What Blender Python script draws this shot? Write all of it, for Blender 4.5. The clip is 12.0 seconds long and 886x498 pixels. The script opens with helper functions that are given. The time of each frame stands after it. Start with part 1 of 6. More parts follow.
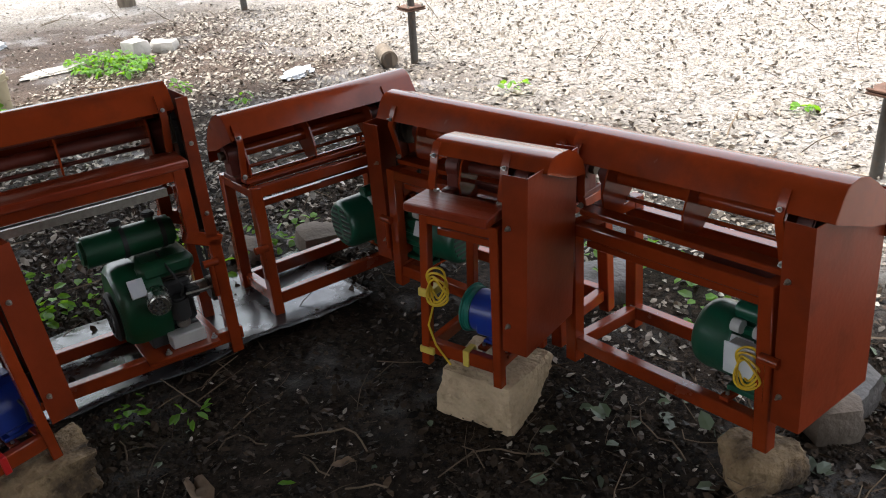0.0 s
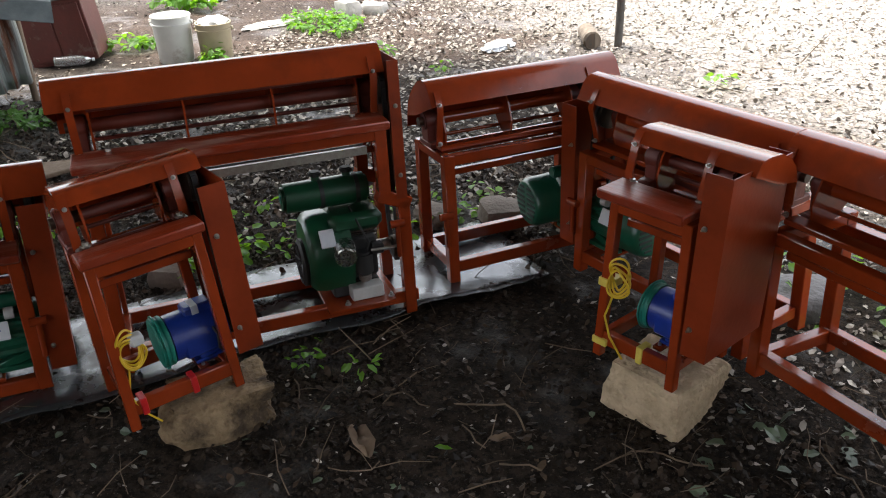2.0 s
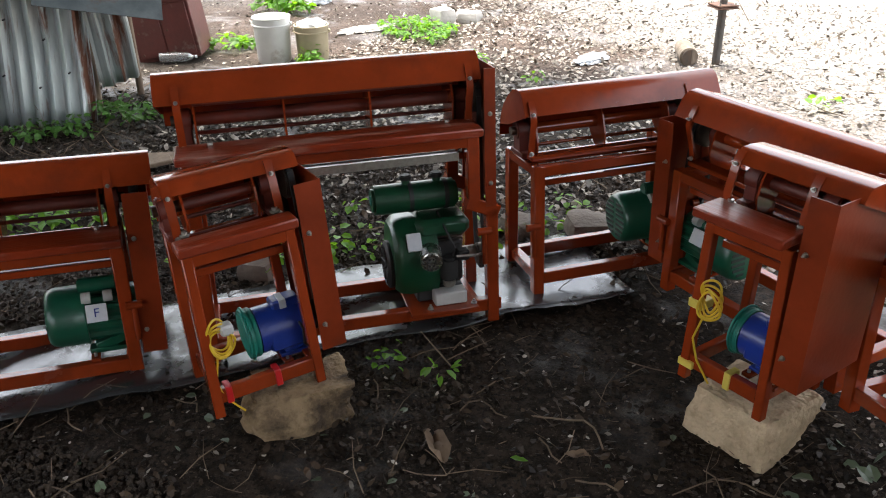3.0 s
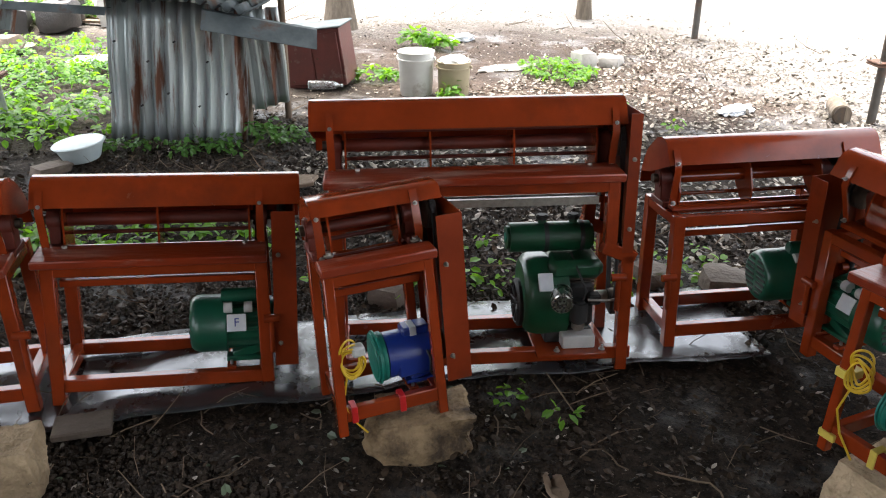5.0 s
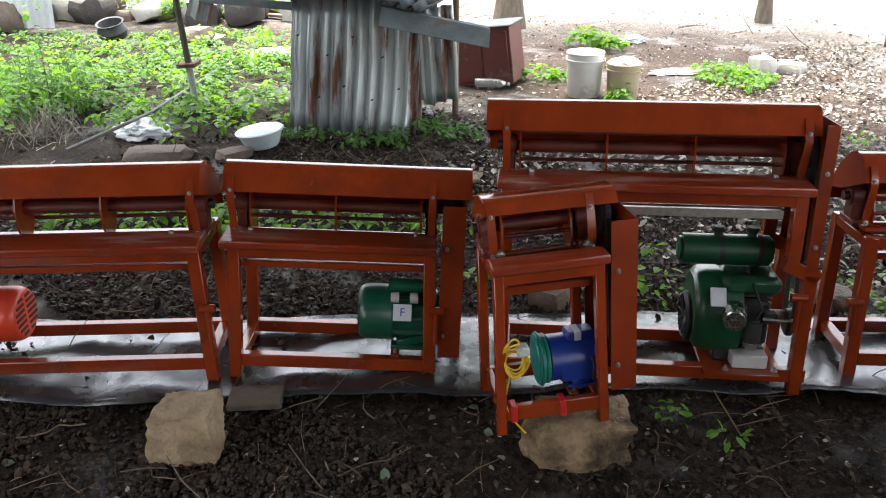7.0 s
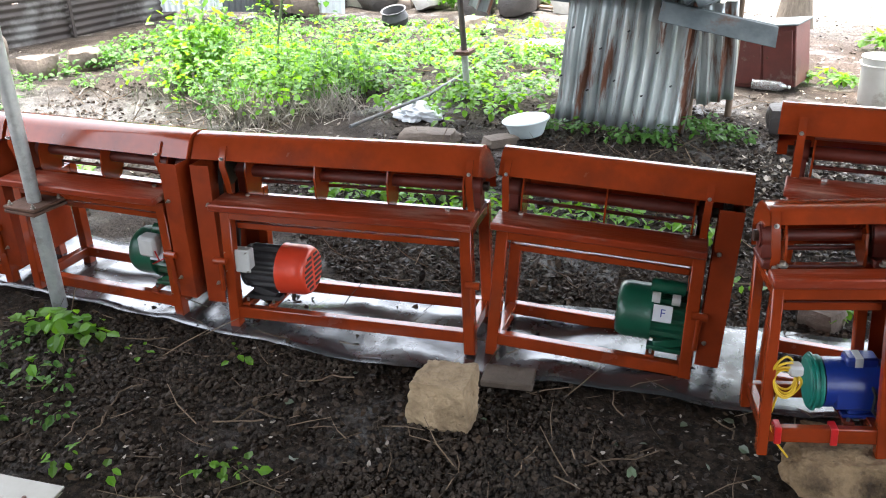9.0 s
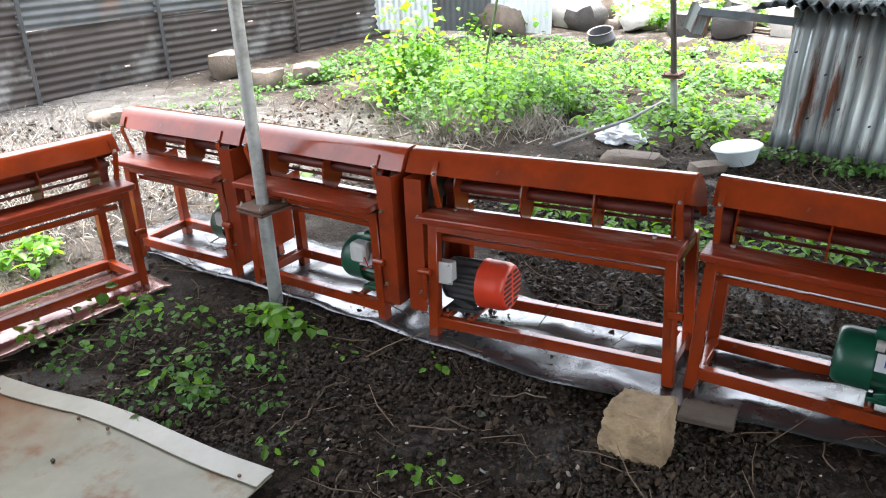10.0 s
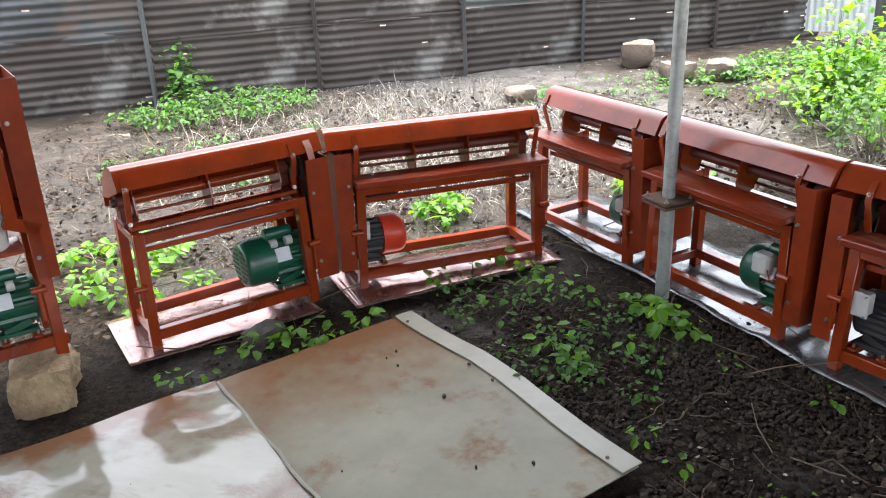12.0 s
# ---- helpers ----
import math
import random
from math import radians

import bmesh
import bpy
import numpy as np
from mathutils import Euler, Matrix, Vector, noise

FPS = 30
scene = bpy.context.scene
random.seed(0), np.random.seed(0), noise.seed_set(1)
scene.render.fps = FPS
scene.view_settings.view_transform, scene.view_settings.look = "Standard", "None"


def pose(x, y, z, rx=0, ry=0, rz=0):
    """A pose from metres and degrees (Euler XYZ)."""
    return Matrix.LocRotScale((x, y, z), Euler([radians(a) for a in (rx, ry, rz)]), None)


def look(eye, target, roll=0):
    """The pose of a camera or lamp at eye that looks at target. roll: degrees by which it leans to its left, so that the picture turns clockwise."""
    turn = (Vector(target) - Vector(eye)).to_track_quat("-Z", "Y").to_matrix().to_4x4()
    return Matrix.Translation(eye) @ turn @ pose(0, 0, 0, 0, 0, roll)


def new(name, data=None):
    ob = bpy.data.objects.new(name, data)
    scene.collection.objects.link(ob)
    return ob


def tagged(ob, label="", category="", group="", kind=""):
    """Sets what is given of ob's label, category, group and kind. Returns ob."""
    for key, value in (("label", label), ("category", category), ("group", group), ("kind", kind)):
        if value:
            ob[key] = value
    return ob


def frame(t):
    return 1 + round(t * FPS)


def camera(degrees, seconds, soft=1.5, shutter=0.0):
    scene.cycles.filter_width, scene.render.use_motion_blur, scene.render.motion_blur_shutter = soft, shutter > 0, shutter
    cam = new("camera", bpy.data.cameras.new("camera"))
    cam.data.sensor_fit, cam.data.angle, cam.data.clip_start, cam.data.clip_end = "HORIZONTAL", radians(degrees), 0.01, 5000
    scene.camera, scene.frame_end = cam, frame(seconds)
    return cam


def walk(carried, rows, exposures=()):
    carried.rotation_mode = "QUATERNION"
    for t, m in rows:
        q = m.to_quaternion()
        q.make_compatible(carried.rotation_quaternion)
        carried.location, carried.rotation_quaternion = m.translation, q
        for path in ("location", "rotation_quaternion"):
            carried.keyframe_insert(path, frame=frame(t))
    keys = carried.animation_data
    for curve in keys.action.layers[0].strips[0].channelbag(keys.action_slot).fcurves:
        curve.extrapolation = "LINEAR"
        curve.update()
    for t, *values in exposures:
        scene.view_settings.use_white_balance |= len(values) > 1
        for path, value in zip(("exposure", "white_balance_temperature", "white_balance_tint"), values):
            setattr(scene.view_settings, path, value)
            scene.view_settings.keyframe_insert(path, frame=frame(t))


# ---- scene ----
cam = camera(56.1, 12.0, soft=1.1)
PATH = [
    (0, (0.183, 0.273, 1.53), (0.019, 2.053, 0.634), -3.5),
    (0.5, (0.183, 0.274, 1.53), (-0.044, 2.066, 0.671), -3.1),
    (1, (0.179, 0.266, 1.537), (-0.143, 2.052, 0.696), -2.6),
    (1.5, (0.16, 0.278, 1.532), (-0.275, 2.017, 0.645), -2.1),
    (2, (0.14, 0.277, 1.53), (-0.418, 1.959, 0.603), -1.7),
    (2.5, (0.12, 0.273, 1.526), (-0.541, 1.923, 0.609), -1.3),
    (4.3, (0.089, 0.25, 1.528), (-0.804, 1.819, 0.667), -0.2),
    (4.5, (0.074, 0.248, 1.527), (-0.855, 1.803, 0.677), -0.1),
    (5, (0.069, 0.236, 1.529), (-0.927, 1.762, 0.707), 0.2),
    (5.5, (0.064, 0.231, 1.53), (-0.952, 1.744, 0.706), 0.3),
    (6, (0.063, 0.224, 1.532), (-1.017, 1.696, 0.715), -0.3),
    (6.5, (0.042, 0.206, 1.532), (-1.141, 1.604, 0.729), -0.6),
    (6.7, (0.023, 0.201, 1.533), (-1.194, 1.564, 0.72), -0.4),
    (8.3, (0.0, 0.151, 1.516), (-1.488, 1.201, 0.691), -1.5),
    (8.5, (-0.008, 0.116, 1.534), (-1.52, 1.128, 0.702), -1.2),
    (9, (-0.018, 0.106, 1.535), (-1.625, 0.961, 0.706), -1.6),
    (9.5, (-0.032, 0.085, 1.539), (-1.736, 0.744, 0.726), -2.3),
    (10, (-0.026, 0.046, 1.552), (-1.814, 0.5, 0.778), -3.0),
    (10.5, (-0.024, 0.026, 1.559), (-1.857, 0.3, 0.807), -3.1),
    (11, (-0.032, -0.001, 1.561), (-1.884, 0.082, 0.81), -3.2),
    (11.5, (-0.028, -0.048, 1.559), (-1.875, -0.201, 0.807), -2.9),
    (12, (-0.019, -0.09, 1.557), (-1.828, -0.483, 0.8), -2.3),
]
EXPOSURES = [(0, 2.3, 6600, 10), (1.5, 2.36, 6600, 10), (2.5, 2.9, 6650, 10), (5.5, 2.96, 6650, 10), (6.5, 2.9, 6650, 10), (8.5, 3.52, 6450, 10), (9.5, 3.62, 6400, 10), (10.5, 3.28, 6450, 10), (12, 3.2, 6450, 10)]
walk(cam, [(t, look(eye, target, roll)) for t, eye, target, roll in PATH], EXPOSURES)

# ---- world, sun, exposure ----
SUN_EL, SUN_AZ = 76.0, -65.0
world = bpy.data.worlds.new("sky_world")
scene.world = world
world.use_nodes = True
wn = world.node_tree
sky = wn.nodes.new("ShaderNodeTexSky")
sky.sky_type, sky.sun_disc = "NISHITA", False
sky.sun_elevation, sky.sun_rotation = radians(SUN_EL), radians(SUN_AZ)
sky.air_density, sky.dust_density, sky.ozone_density = 1.0, 4.0, 1.0
pale_sky = wn.nodes.new("ShaderNodeHueSaturation")
pale_sky.inputs["Saturation"].default_value = 0.35
wn.links.new(sky.outputs[0], pale_sky.inputs["Color"])
wn.links.new(pale_sky.outputs[0], wn.nodes["Background"].inputs[0])
wn.nodes["Background"].inputs[1].default_value = 0.15
sun = new("sun", bpy.data.lights.new("sun", "SUN"))
sun.data.energy, sun.data.angle, sun.data.color = 1.3, radians(20), (1.0, 0.95, 0.88)
sun_dir = Vector((math.sin(radians(SUN_AZ)) * math.cos(radians(SUN_EL)), math.cos(radians(SUN_AZ)) * math.cos(radians(SUN_EL)), math.sin(radians(SUN_EL))))
sun.matrix_world = look(sun_dir * 30, (0, 0, 0))


# ---- materials ----
def material(name, base, base2=None, scale=8.0, rough=0.6, metal=0.0, bump=0.1, bump_scale=60.0, detail=5.0, stain=None, stain_scale=2.5,
             stain_lo=0.5, stain_hi=0.7, rough2=None, island=0.0, objvar=0.0, coat=0.0, stretch=(1, 1, 1)):
    """A surface with a base tone, a second tone in broad noise, stains with a shape of their own, and fine relief."""
    m = bpy.data.materials.new(name)
    m.use_nodes = True
    nt = m.node_tree
    n, k = nt.nodes, nt.links
    bsdf = n["Principled BSDF"]
    tc = n.new("ShaderNodeTexCoord")
    mp = n.new("ShaderNodeMapping")
    mp.inputs["Scale"].default_value = stretch
    k.new(tc.outputs["Object"], mp.inputs[0])
    nz = n.new("ShaderNodeTexNoise")
    nz.inputs["Scale"].default_value, nz.inputs["Detail"].default_value, nz.inputs["Roughness"].default_value = scale, detail, 0.65
    k.new(mp.outputs[0], nz.inputs["Vector"])
    ramp = n.new("ShaderNodeMapRange")
    ramp.inputs["From Min"].default_value, ramp.inputs["From Max"].default_value = 0.32, 0.68
    k.new(nz.outputs["Fac"], ramp.inputs["Value"])
    mix = n.new("ShaderNodeMix")
    mix.data_type = "RGBA"
    b2 = base2 or tuple(c * 0.72 for c in base)
    mix.inputs["A"].default_value, mix.inputs["B"].default_value = (*base, 1), (*b2, 1)
    k.new(ramp.outputs[0], mix.inputs["Factor"])
    col = mix.outputs["Result"]
    rough_socket = None
    if stain:
        nz2 = n.new("ShaderNodeTexNoise")
        nz2.inputs["Scale"].default_value, nz2.inputs["Detail"].default_value, nz2.inputs["Roughness"].default_value = stain_scale, 7.0, 0.68
        k.new(mp.outputs[0], nz2.inputs["Vector"])
        r2 = n.new("ShaderNodeMapRange")
        r2.inputs["From Min"].default_value, r2.inputs["From Max"].default_value = stain_lo, stain_hi
        k.new(nz2.outputs["Fac"], r2.inputs["Value"])
        mx = n.new("ShaderNodeMix")
        mx.data_type = "RGBA"
        mx.inputs["B"].default_value = (*stain, 1)
        k.new(r2.outputs[0], mx.inputs["Factor"])
        k.new(col, mx.inputs["A"])
        col = mx.outputs["Result"]
        rough_socket = r2.outputs[0]
    if island or objvar:
        if island:
            src = n.new("ShaderNodeNewGeometry").outputs["Random Per Island"]
        else:
            src = n.new("ShaderNodeObjectInfo").outputs["Random"]
        hsv = n.new("ShaderNodeHueSaturation")
        rv = n.new("ShaderNodeMapRange")
        a = island or objvar
        rv.inputs["To Min"].default_value, rv.inputs["To Max"].default_value = 1 - a, 1 + a
        k.new(src, rv.inputs["Value"])
        k.new(rv.outputs[0], hsv.inputs["Value"])
        k.new(col, hsv.inputs["Color"])
        col = hsv.outputs["Color"]
    k.new(col, bsdf.inputs["Base Color"])
    bsdf.inputs["Roughness"].default_value, bsdf.inputs["Metallic"].default_value = rough, metal
    if coat:
        bsdf.inputs["Coat Weight"].default_value, bsdf.inputs["Coat Roughness"].default_value = coat, 0.15
    rr = n.new("ShaderNodeMapRange")
    rr.inputs["To Min"].default_value = rough
    rr.inputs["To Max"].default_value = rough2 if rough2 is not None else min(1.0, rough + 0.15)
    k.new(rough_socket or ramp.outputs[0], rr.inputs["Value"])
    k.new(rr.outputs[0], bsdf.inputs["Roughness"])
    if bump:
        bz = n.new("ShaderNodeTexNoise")
        bz.inputs["Scale"].default_value, bz.inputs["Detail"].default_value = bump_scale, 4.0
        k.new(mp.outputs[0], bz.inputs["Vector"])
        bp = n.new("ShaderNodeBump")
        bp.inputs["Strength"].default_value, bp.inputs["Distance"].default_value = bump, 0.01
        k.new(bz.outputs["Fac"], bp.inputs["Height"])
        k.new(bp.outputs[0], bsdf.inputs["Normal"])
    return m


RED = material("red_oxide_paint", (0.27, 0.038, 0.009), (0.185, 0.026, 0.006), 5, 0.14, 0, 0.03, 60, stain=(0.13, 0.022, 0.008), stain_scale=4, stain_lo=0.52, stain_hi=0.75, rough2=0.34, objvar=0.10)
RED.node_tree.nodes["Principled BSDF"].inputs["Specular IOR Level"].default_value = 0.42
RED_DULL = material("red_oxide_paint_dull", (0.25, 0.035, 0.009), (0.17, 0.024, 0.006), 5, 0.34, 0, 0.05, 60, stain=(0.12, 0.021, 0.008), stain_scale=4, stain_lo=0.52, stain_hi=0.75, rough2=0.5, objvar=0.10)
RED_DULL.node_tree.nodes["Principled BSDF"].inputs["Specular IOR Level"].default_value = 0.2
RED_TOP = material("red_paint_scuffed_wood", (0.235, 0.029, 0.007), (0.14, 0.018, 0.006), 7, 0.36, 0, 0.2, 40, stain=(0.30, 0.15, 0.11), stain_scale=9, stain_lo=0.50, stain_hi=0.68, rough2=0.6, stretch=(0.4, 2, 2))
RED_TOP.node_tree.nodes["Principled BSDF"].inputs["Specular IOR Level"].default_value = 0.30
# darker copy of RED: the shade inside the machines is put into the colour
RED_SHADED = material("red_paint_shaded_inside", (0.13, 0.016, 0.006), (0.07, 0.010, 0.005), 8, 0.45, 0, 0.15, 60)
BLACK = material("black_rubber", (0.012, 0.012, 0.012), (0.02, 0.02, 0.02), 20, 0.6)
STEEL = material("zinc_bolt", (0.45, 0.43, 0.38), (0.32, 0.30, 0.27), 60, 0.35, 1.0, 0.05)
DARK_STEEL = material("dark_oily_steel", (0.06, 0.055, 0.05), (0.10, 0.07, 0.05), 30, 0.4, 0.8, 0.1)
GREEN = material("green_enamel", (0.006, 0.085, 0.045), (0.005, 0.065, 0.036), 10, 0.28, 0, 0.05, 120, coat=0.2)
GREEN_DARK = material("dark_green_enamel", (0.005, 0.07, 0.028), (0.004, 0.05, 0.022), 10, 0.3, 0, 0.06, 120, coat=0.2)
TEAL = material("teal_plastic", (0.010, 0.20, 0.15), (0.008, 0.16, 0.12), 10, 0.4)
BLUE = material("blue_enamel", (0.008, 0.035, 0.26), (0.006, 0.026, 0.19), 10, 0.3, 0, 0.06, 100, coat=0.2)
ORANGE = material("orange_fan_cover_paint", (0.62, 0.050, 0.018), (0.50, 0.040, 0.015), 9, 0.32, coat=0.2)
CHARCOAL = material("charcoal_cast_iron", (0.022, 0.022, 0.024), (0.035, 0.035, 0.036), 14, 0.5)
GREY_BOX = material("grey_terminal_box", (0.50, 0.50, 0.48), (0.42, 0.42, 0.40), 20, 0.5)
WHITE_LABEL = material("white_label", (0.62, 0.64, 0.65), (0.52, 0.55, 0.58), 20, 0.45)
INK = material("blue_ink", (0.02, 0.04, 0.25), None, 20, 0.6)
RED_TAPE = material("red_tape", (0.55, 0.012, 0.012), None, 20, 0.35)
YELLOW_TAPE = material("yellow_tape", (0.72, 0.56, 0.10), (0.6, 0.45, 0.08), 30, 0.4)
YELLOW = material("yellow_cable", (0.70, 0.46, 0.02), (0.6, 0.38, 0.02), 30, 0.4)
CHROME = material("bright_chrome", (0.75, 0.75, 0.72), (0.6, 0.6, 0.58), 40, 0.18, 1.0)
FOIL = material("galvanised_sheet", (0.155, 0.16, 0.165), (0.10, 0.104, 0.108), 4, 0.27, 0.8, 0.25, 9, stain=(0.085, 0.075, 0.065), stain_scale=6, stain_lo=0.54, stain_hi=0.72, rough2=0.6)
# shiny sheet whose reddish tint is the machines' reflection put into the base colour
PINK_SHEET = material("sheet_with_red_reflection", (0.40, 0.25, 0.225), (0.28, 0.165, 0.145), 6, 0.20, 0.7, 0.3, 9, stain=(0.10, 0.06, 0.05), stain_scale=7, stain_lo=0.56, stain_hi=0.7, rough2=0.6)
CREAM = material("cream_painted_sheet", (0.225, 0.215, 0.155), (0.165, 0.157, 0.112), 4.0, 0.32, 0, 0.25, 6, stain=(0.15, 0.075, 0.030), stain_scale=5.5, stain_lo=0.54, stain_hi=0.72, rough2=0.55)
CREAM.node_tree.nodes["Principled BSDF"].inputs["Specular IOR Level"].default_value = 0.12


def edge_rust(m, corner, way, reach, colour):
    """A rust stain that spreads from one edge of a sheet, ragged and streaky."""
    n, k = m.node_tree.nodes, m.node_tree.links
    bsdf = n["Principled BSDF"]
    old = bsdf.inputs["Base Color"].links[0].from_socket
    tc = n.new("ShaderNodeTexCoord")
    sub = n.new("ShaderNodeVectorMath")
    sub.operation = "SUBTRACT"
    sub.inputs[1].default_value = (corner[0], corner[1], 0)
    k.new(tc.outputs["Object"], sub.inputs[0])
    dot = n.new("ShaderNodeVectorMath")
    dot.operation = "DOT_PRODUCT"
    dot.inputs[1].default_value = (way[0], way[1], 0)
    k.new(sub.outputs[0], dot.inputs[0])
    total = None
    for scale, weight in ((2.6, 0.75), (14.0, 0.45)):
        z = n.new("ShaderNodeTexNoise")
        z.inputs["Scale"].default_value, z.inputs["Detail"].default_value = scale, 6.0
        k.new(tc.outputs["Object"], z.inputs["Vector"])
        mul = n.new("ShaderNodeMath")
        mul.operation = "MULTIPLY_ADD"
        mul.inputs[1].default_value = -weight
        k.new(z.outputs["Fac"], mul.inputs[0])
        k.new(total or dot.outputs["Value"], mul.inputs[2])
        total = mul.outputs[0]
    fade = n.new("ShaderNodeMapRange")
    fade.inputs["From Min"].default_value, fade.inputs["From Max"].default_value = -0.52, reach - 0.52
    fade.inputs["To Min"].default_value, fade.inputs["To Max"].default_value = 0.85, 0.0
    k.new(total, fade.inputs["Value"])
    mix = n.new("ShaderNodeMix")
    mix.data_type = "RGBA"
    mix.inputs["B"].default_value = (*colour, 1)
    k.new(fade.outputs[0], mix.inputs["Factor"])
    k.new(old, mix.inputs["A"])
    k.new(mix.outputs["Result"], bsdf.inputs["Base Color"])


# base lighter than CREAM: part of this sheet's glare is put into its colour
CREAM_GLOSS = material("glossy_cream_painted_sheet", (0.28, 0.27, 0.215), (0.21, 0.20, 0.155), 4.0, 0.10, 0, 0.3, 5, stain=(0.13, 0.065, 0.03), stain_scale=4.5, stain_lo=0.53, stain_hi=0.70, rough2=0.35, stretch=(1.4, 0.6, 1))
for sheet_mat in (CREAM, CREAM_GLOSS):
    edge_rust(sheet_mat, (-2.975, -0.885), (0.699, 0.715), 0.50 if sheet_mat is CREAM else 0.22, (0.15, 0.058, 0.020))
CREAM_EDGE = material("cream_worn_edge", (0.26, 0.25, 0.20), (0.20, 0.19, 0.15), 6, 0.4, 0, 0.1, 30, stain=(0.30, 0.16, 0.06), stain_scale=6, stain_lo=0.6, stain_hi=0.75)
LIME_PALE = material("pale_limestone", (0.68, 0.52, 0.34), (0.46, 0.345, 0.215), 12, 0.9, 0, 1.0, 45, stain=(0.27, 0.19, 0.11), stain_scale=8, stain_lo=0.55, stain_hi=0.72)
LIME = material("limestone", (0.43, 0.315, 0.19), (0.23, 0.165, 0.095), 11, 0.9, 0, 1.0, 38, stain=(0.22, 0.155, 0.09), stain_scale=7, stain_lo=0.52, stain_hi=0.68)
BROWN_STONE = material("brown_muddy_limestone", (0.30, 0.205, 0.11), (0.15, 0.098, 0.05), 10, 0.85, 0, 1.0, 38, stain=(0.05, 0.032, 0.018), stain_scale=7, stain_lo=0.45, stain_hi=0.62)
ROCK = material("grey_field_stone", (0.14, 0.108, 0.082), (0.085, 0.066, 0.052), 8, 0.85, 0, 0.8, 40, stain=(0.22, 0.175, 0.13), stain_scale=4, stain_lo=0.55, stain_hi=0.75)
DARK_ROCK = material("dark_wet_stone", (0.035, 0.032, 0.03), (0.06, 0.05, 0.045), 8, 0.5, 0, 0.8, 40)
PALE_ROCK = material("pale_stone", (0.48, 0.46, 0.42), (0.36, 0.34, 0.31), 8, 0.85, 0, 0.6, 40)
ZINC = material("weathered_corrugated_zinc", (0.46, 0.50, 0.49), (0.25, 0.285, 0.29), 3, 0.36, 0.6, 0.1, 30, stain=(0.17, 0.075, 0.045), stain_scale=3.2, stain_lo=0.53, stain_hi=0.62, rough2=0.8, stretch=(3.2, 3.2, 0.45))
ZINC_ROOF = material("dark_weathered_zinc", (0.12, 0.14, 0.146), (0.065, 0.078, 0.082), 6, 0.7, 0.0, 0.1, 30, stain=(0.10, 0.06, 0.045), stain_scale=4, stain_lo=0.58, stain_hi=0.7, rough2=0.8)
ZINC_ROOF.node_tree.nodes["Principled BSDF"].inputs["Specular IOR Level"].default_value = 0.15
FENCE = material("old_fence_zinc", (0.084, 0.090, 0.091), (0.048, 0.052, 0.053), 2.0, 0.6, 0.15, 0.1, 30, stain=(0.115, 0.080, 0.062), stain_scale=0.9, stain_lo=0.50, stain_hi=0.62, rough2=0.85, objvar=0.25)
FENCE_BROWN = material("brown_stained_fence_zinc", (0.056, 0.043, 0.036), (0.035, 0.028, 0.025), 2.5, 0.7, 0.1, 0.1, 30, stain=(0.16, 0.155, 0.145), stain_scale=1.4, stain_lo=0.55, stain_hi=0.68, rough2=0.85, objvar=0.2)
FENCE_PALE = material("newer_fence_zinc", (0.60, 0.63, 0.62), (0.48, 0.51, 0.51), 3, 0.5, 0.2, 0.1, 30)
GALV = material("galvanised_pipe", (0.46, 0.48, 0.46), (0.32, 0.34, 0.33), 18, 0.45, 0.5, 0.1, 60, stain=(0.20, 0.19, 0.17), stain_scale=8)
GALV_DARK = material("dull_dark_pipe", (0.085, 0.080, 0.070), (0.055, 0.050, 0.045), 18, 0.6, 0.3, 0.1, 60, stain=(0.11, 0.06, 0.035), stain_scale=7)
RUST = material("rusty_plate", (0.13, 0.065, 0.040), (0.08, 0.045, 0.032), 14, 0.8, 0.1, 0.3, 60)
RUST_RED = material("dark_red_steel_box", (0.13, 0.028, 0.022), (0.08, 0.022, 0.018), 5, 0.55, 0, 0.15, 50, stain=(0.22, 0.20, 0.17), stain_scale=3, stain_lo=0.56, stain_hi=0.68)
BARK = material("tree_bark", (0.20, 0.16, 0.12), (0.10, 0.08, 0.06), 9, 0.9, 0, 1.0, 22, stretch=(2, 2, 0.4))
WOOD = material("weathered_post_wood", (0.22, 0.16, 0.11), (0.14, 0.10, 0.07), 9, 0.85, 0, 0.5, 40, stretch=(2, 2, 0.3))
PLASTIC_WHITE = material("dirty_white_plastic", (0.66, 0.66, 0.62), (0.56, 0.56, 0.52), 5, 0.5, 0, 0.1, 30, stain=(0.30, 0.25, 0.18), stain_scale=5, stain_lo=0.56, stain_hi=0.72)
PLASTIC_TAN = material("dirty_tan_plastic", (0.40, 0.34, 0.22), (0.32, 0.27, 0.17), 5, 0.55, 0, 0.1, 30, stain=(0.16, 0.12, 0.08), stain_scale=5, stain_lo=0.55, stain_hi=0.7)
BASIN = material("blue_white_plastic_basin", (0.58, 0.66, 0.66), (0.48, 0.57, 0.58), 6, 0.4, 0, 0.08, 30)
CLEAR = material("clear_plastic_bottle", (0.80, 0.82, 0.82), (0.7, 0.72, 0.72), 20, 0.12)
CLEAR.node_tree.nodes["Principled BSDF"].inputs["Transmission Weight"].default_value = 0.85
LEAF = material("fresh_green_leaf", (0.085, 0.215, 0.012), (0.05, 0.145, 0.010), 4, 0.45, 0, 0.1, 80, island=0.40)
LEAF_DARK = material("weed_leaf_green", (0.055, 0.15, 0.020), (0.035, 0.10, 0.014), 4, 0.5, 0, 0.1, 80, island=0.40)
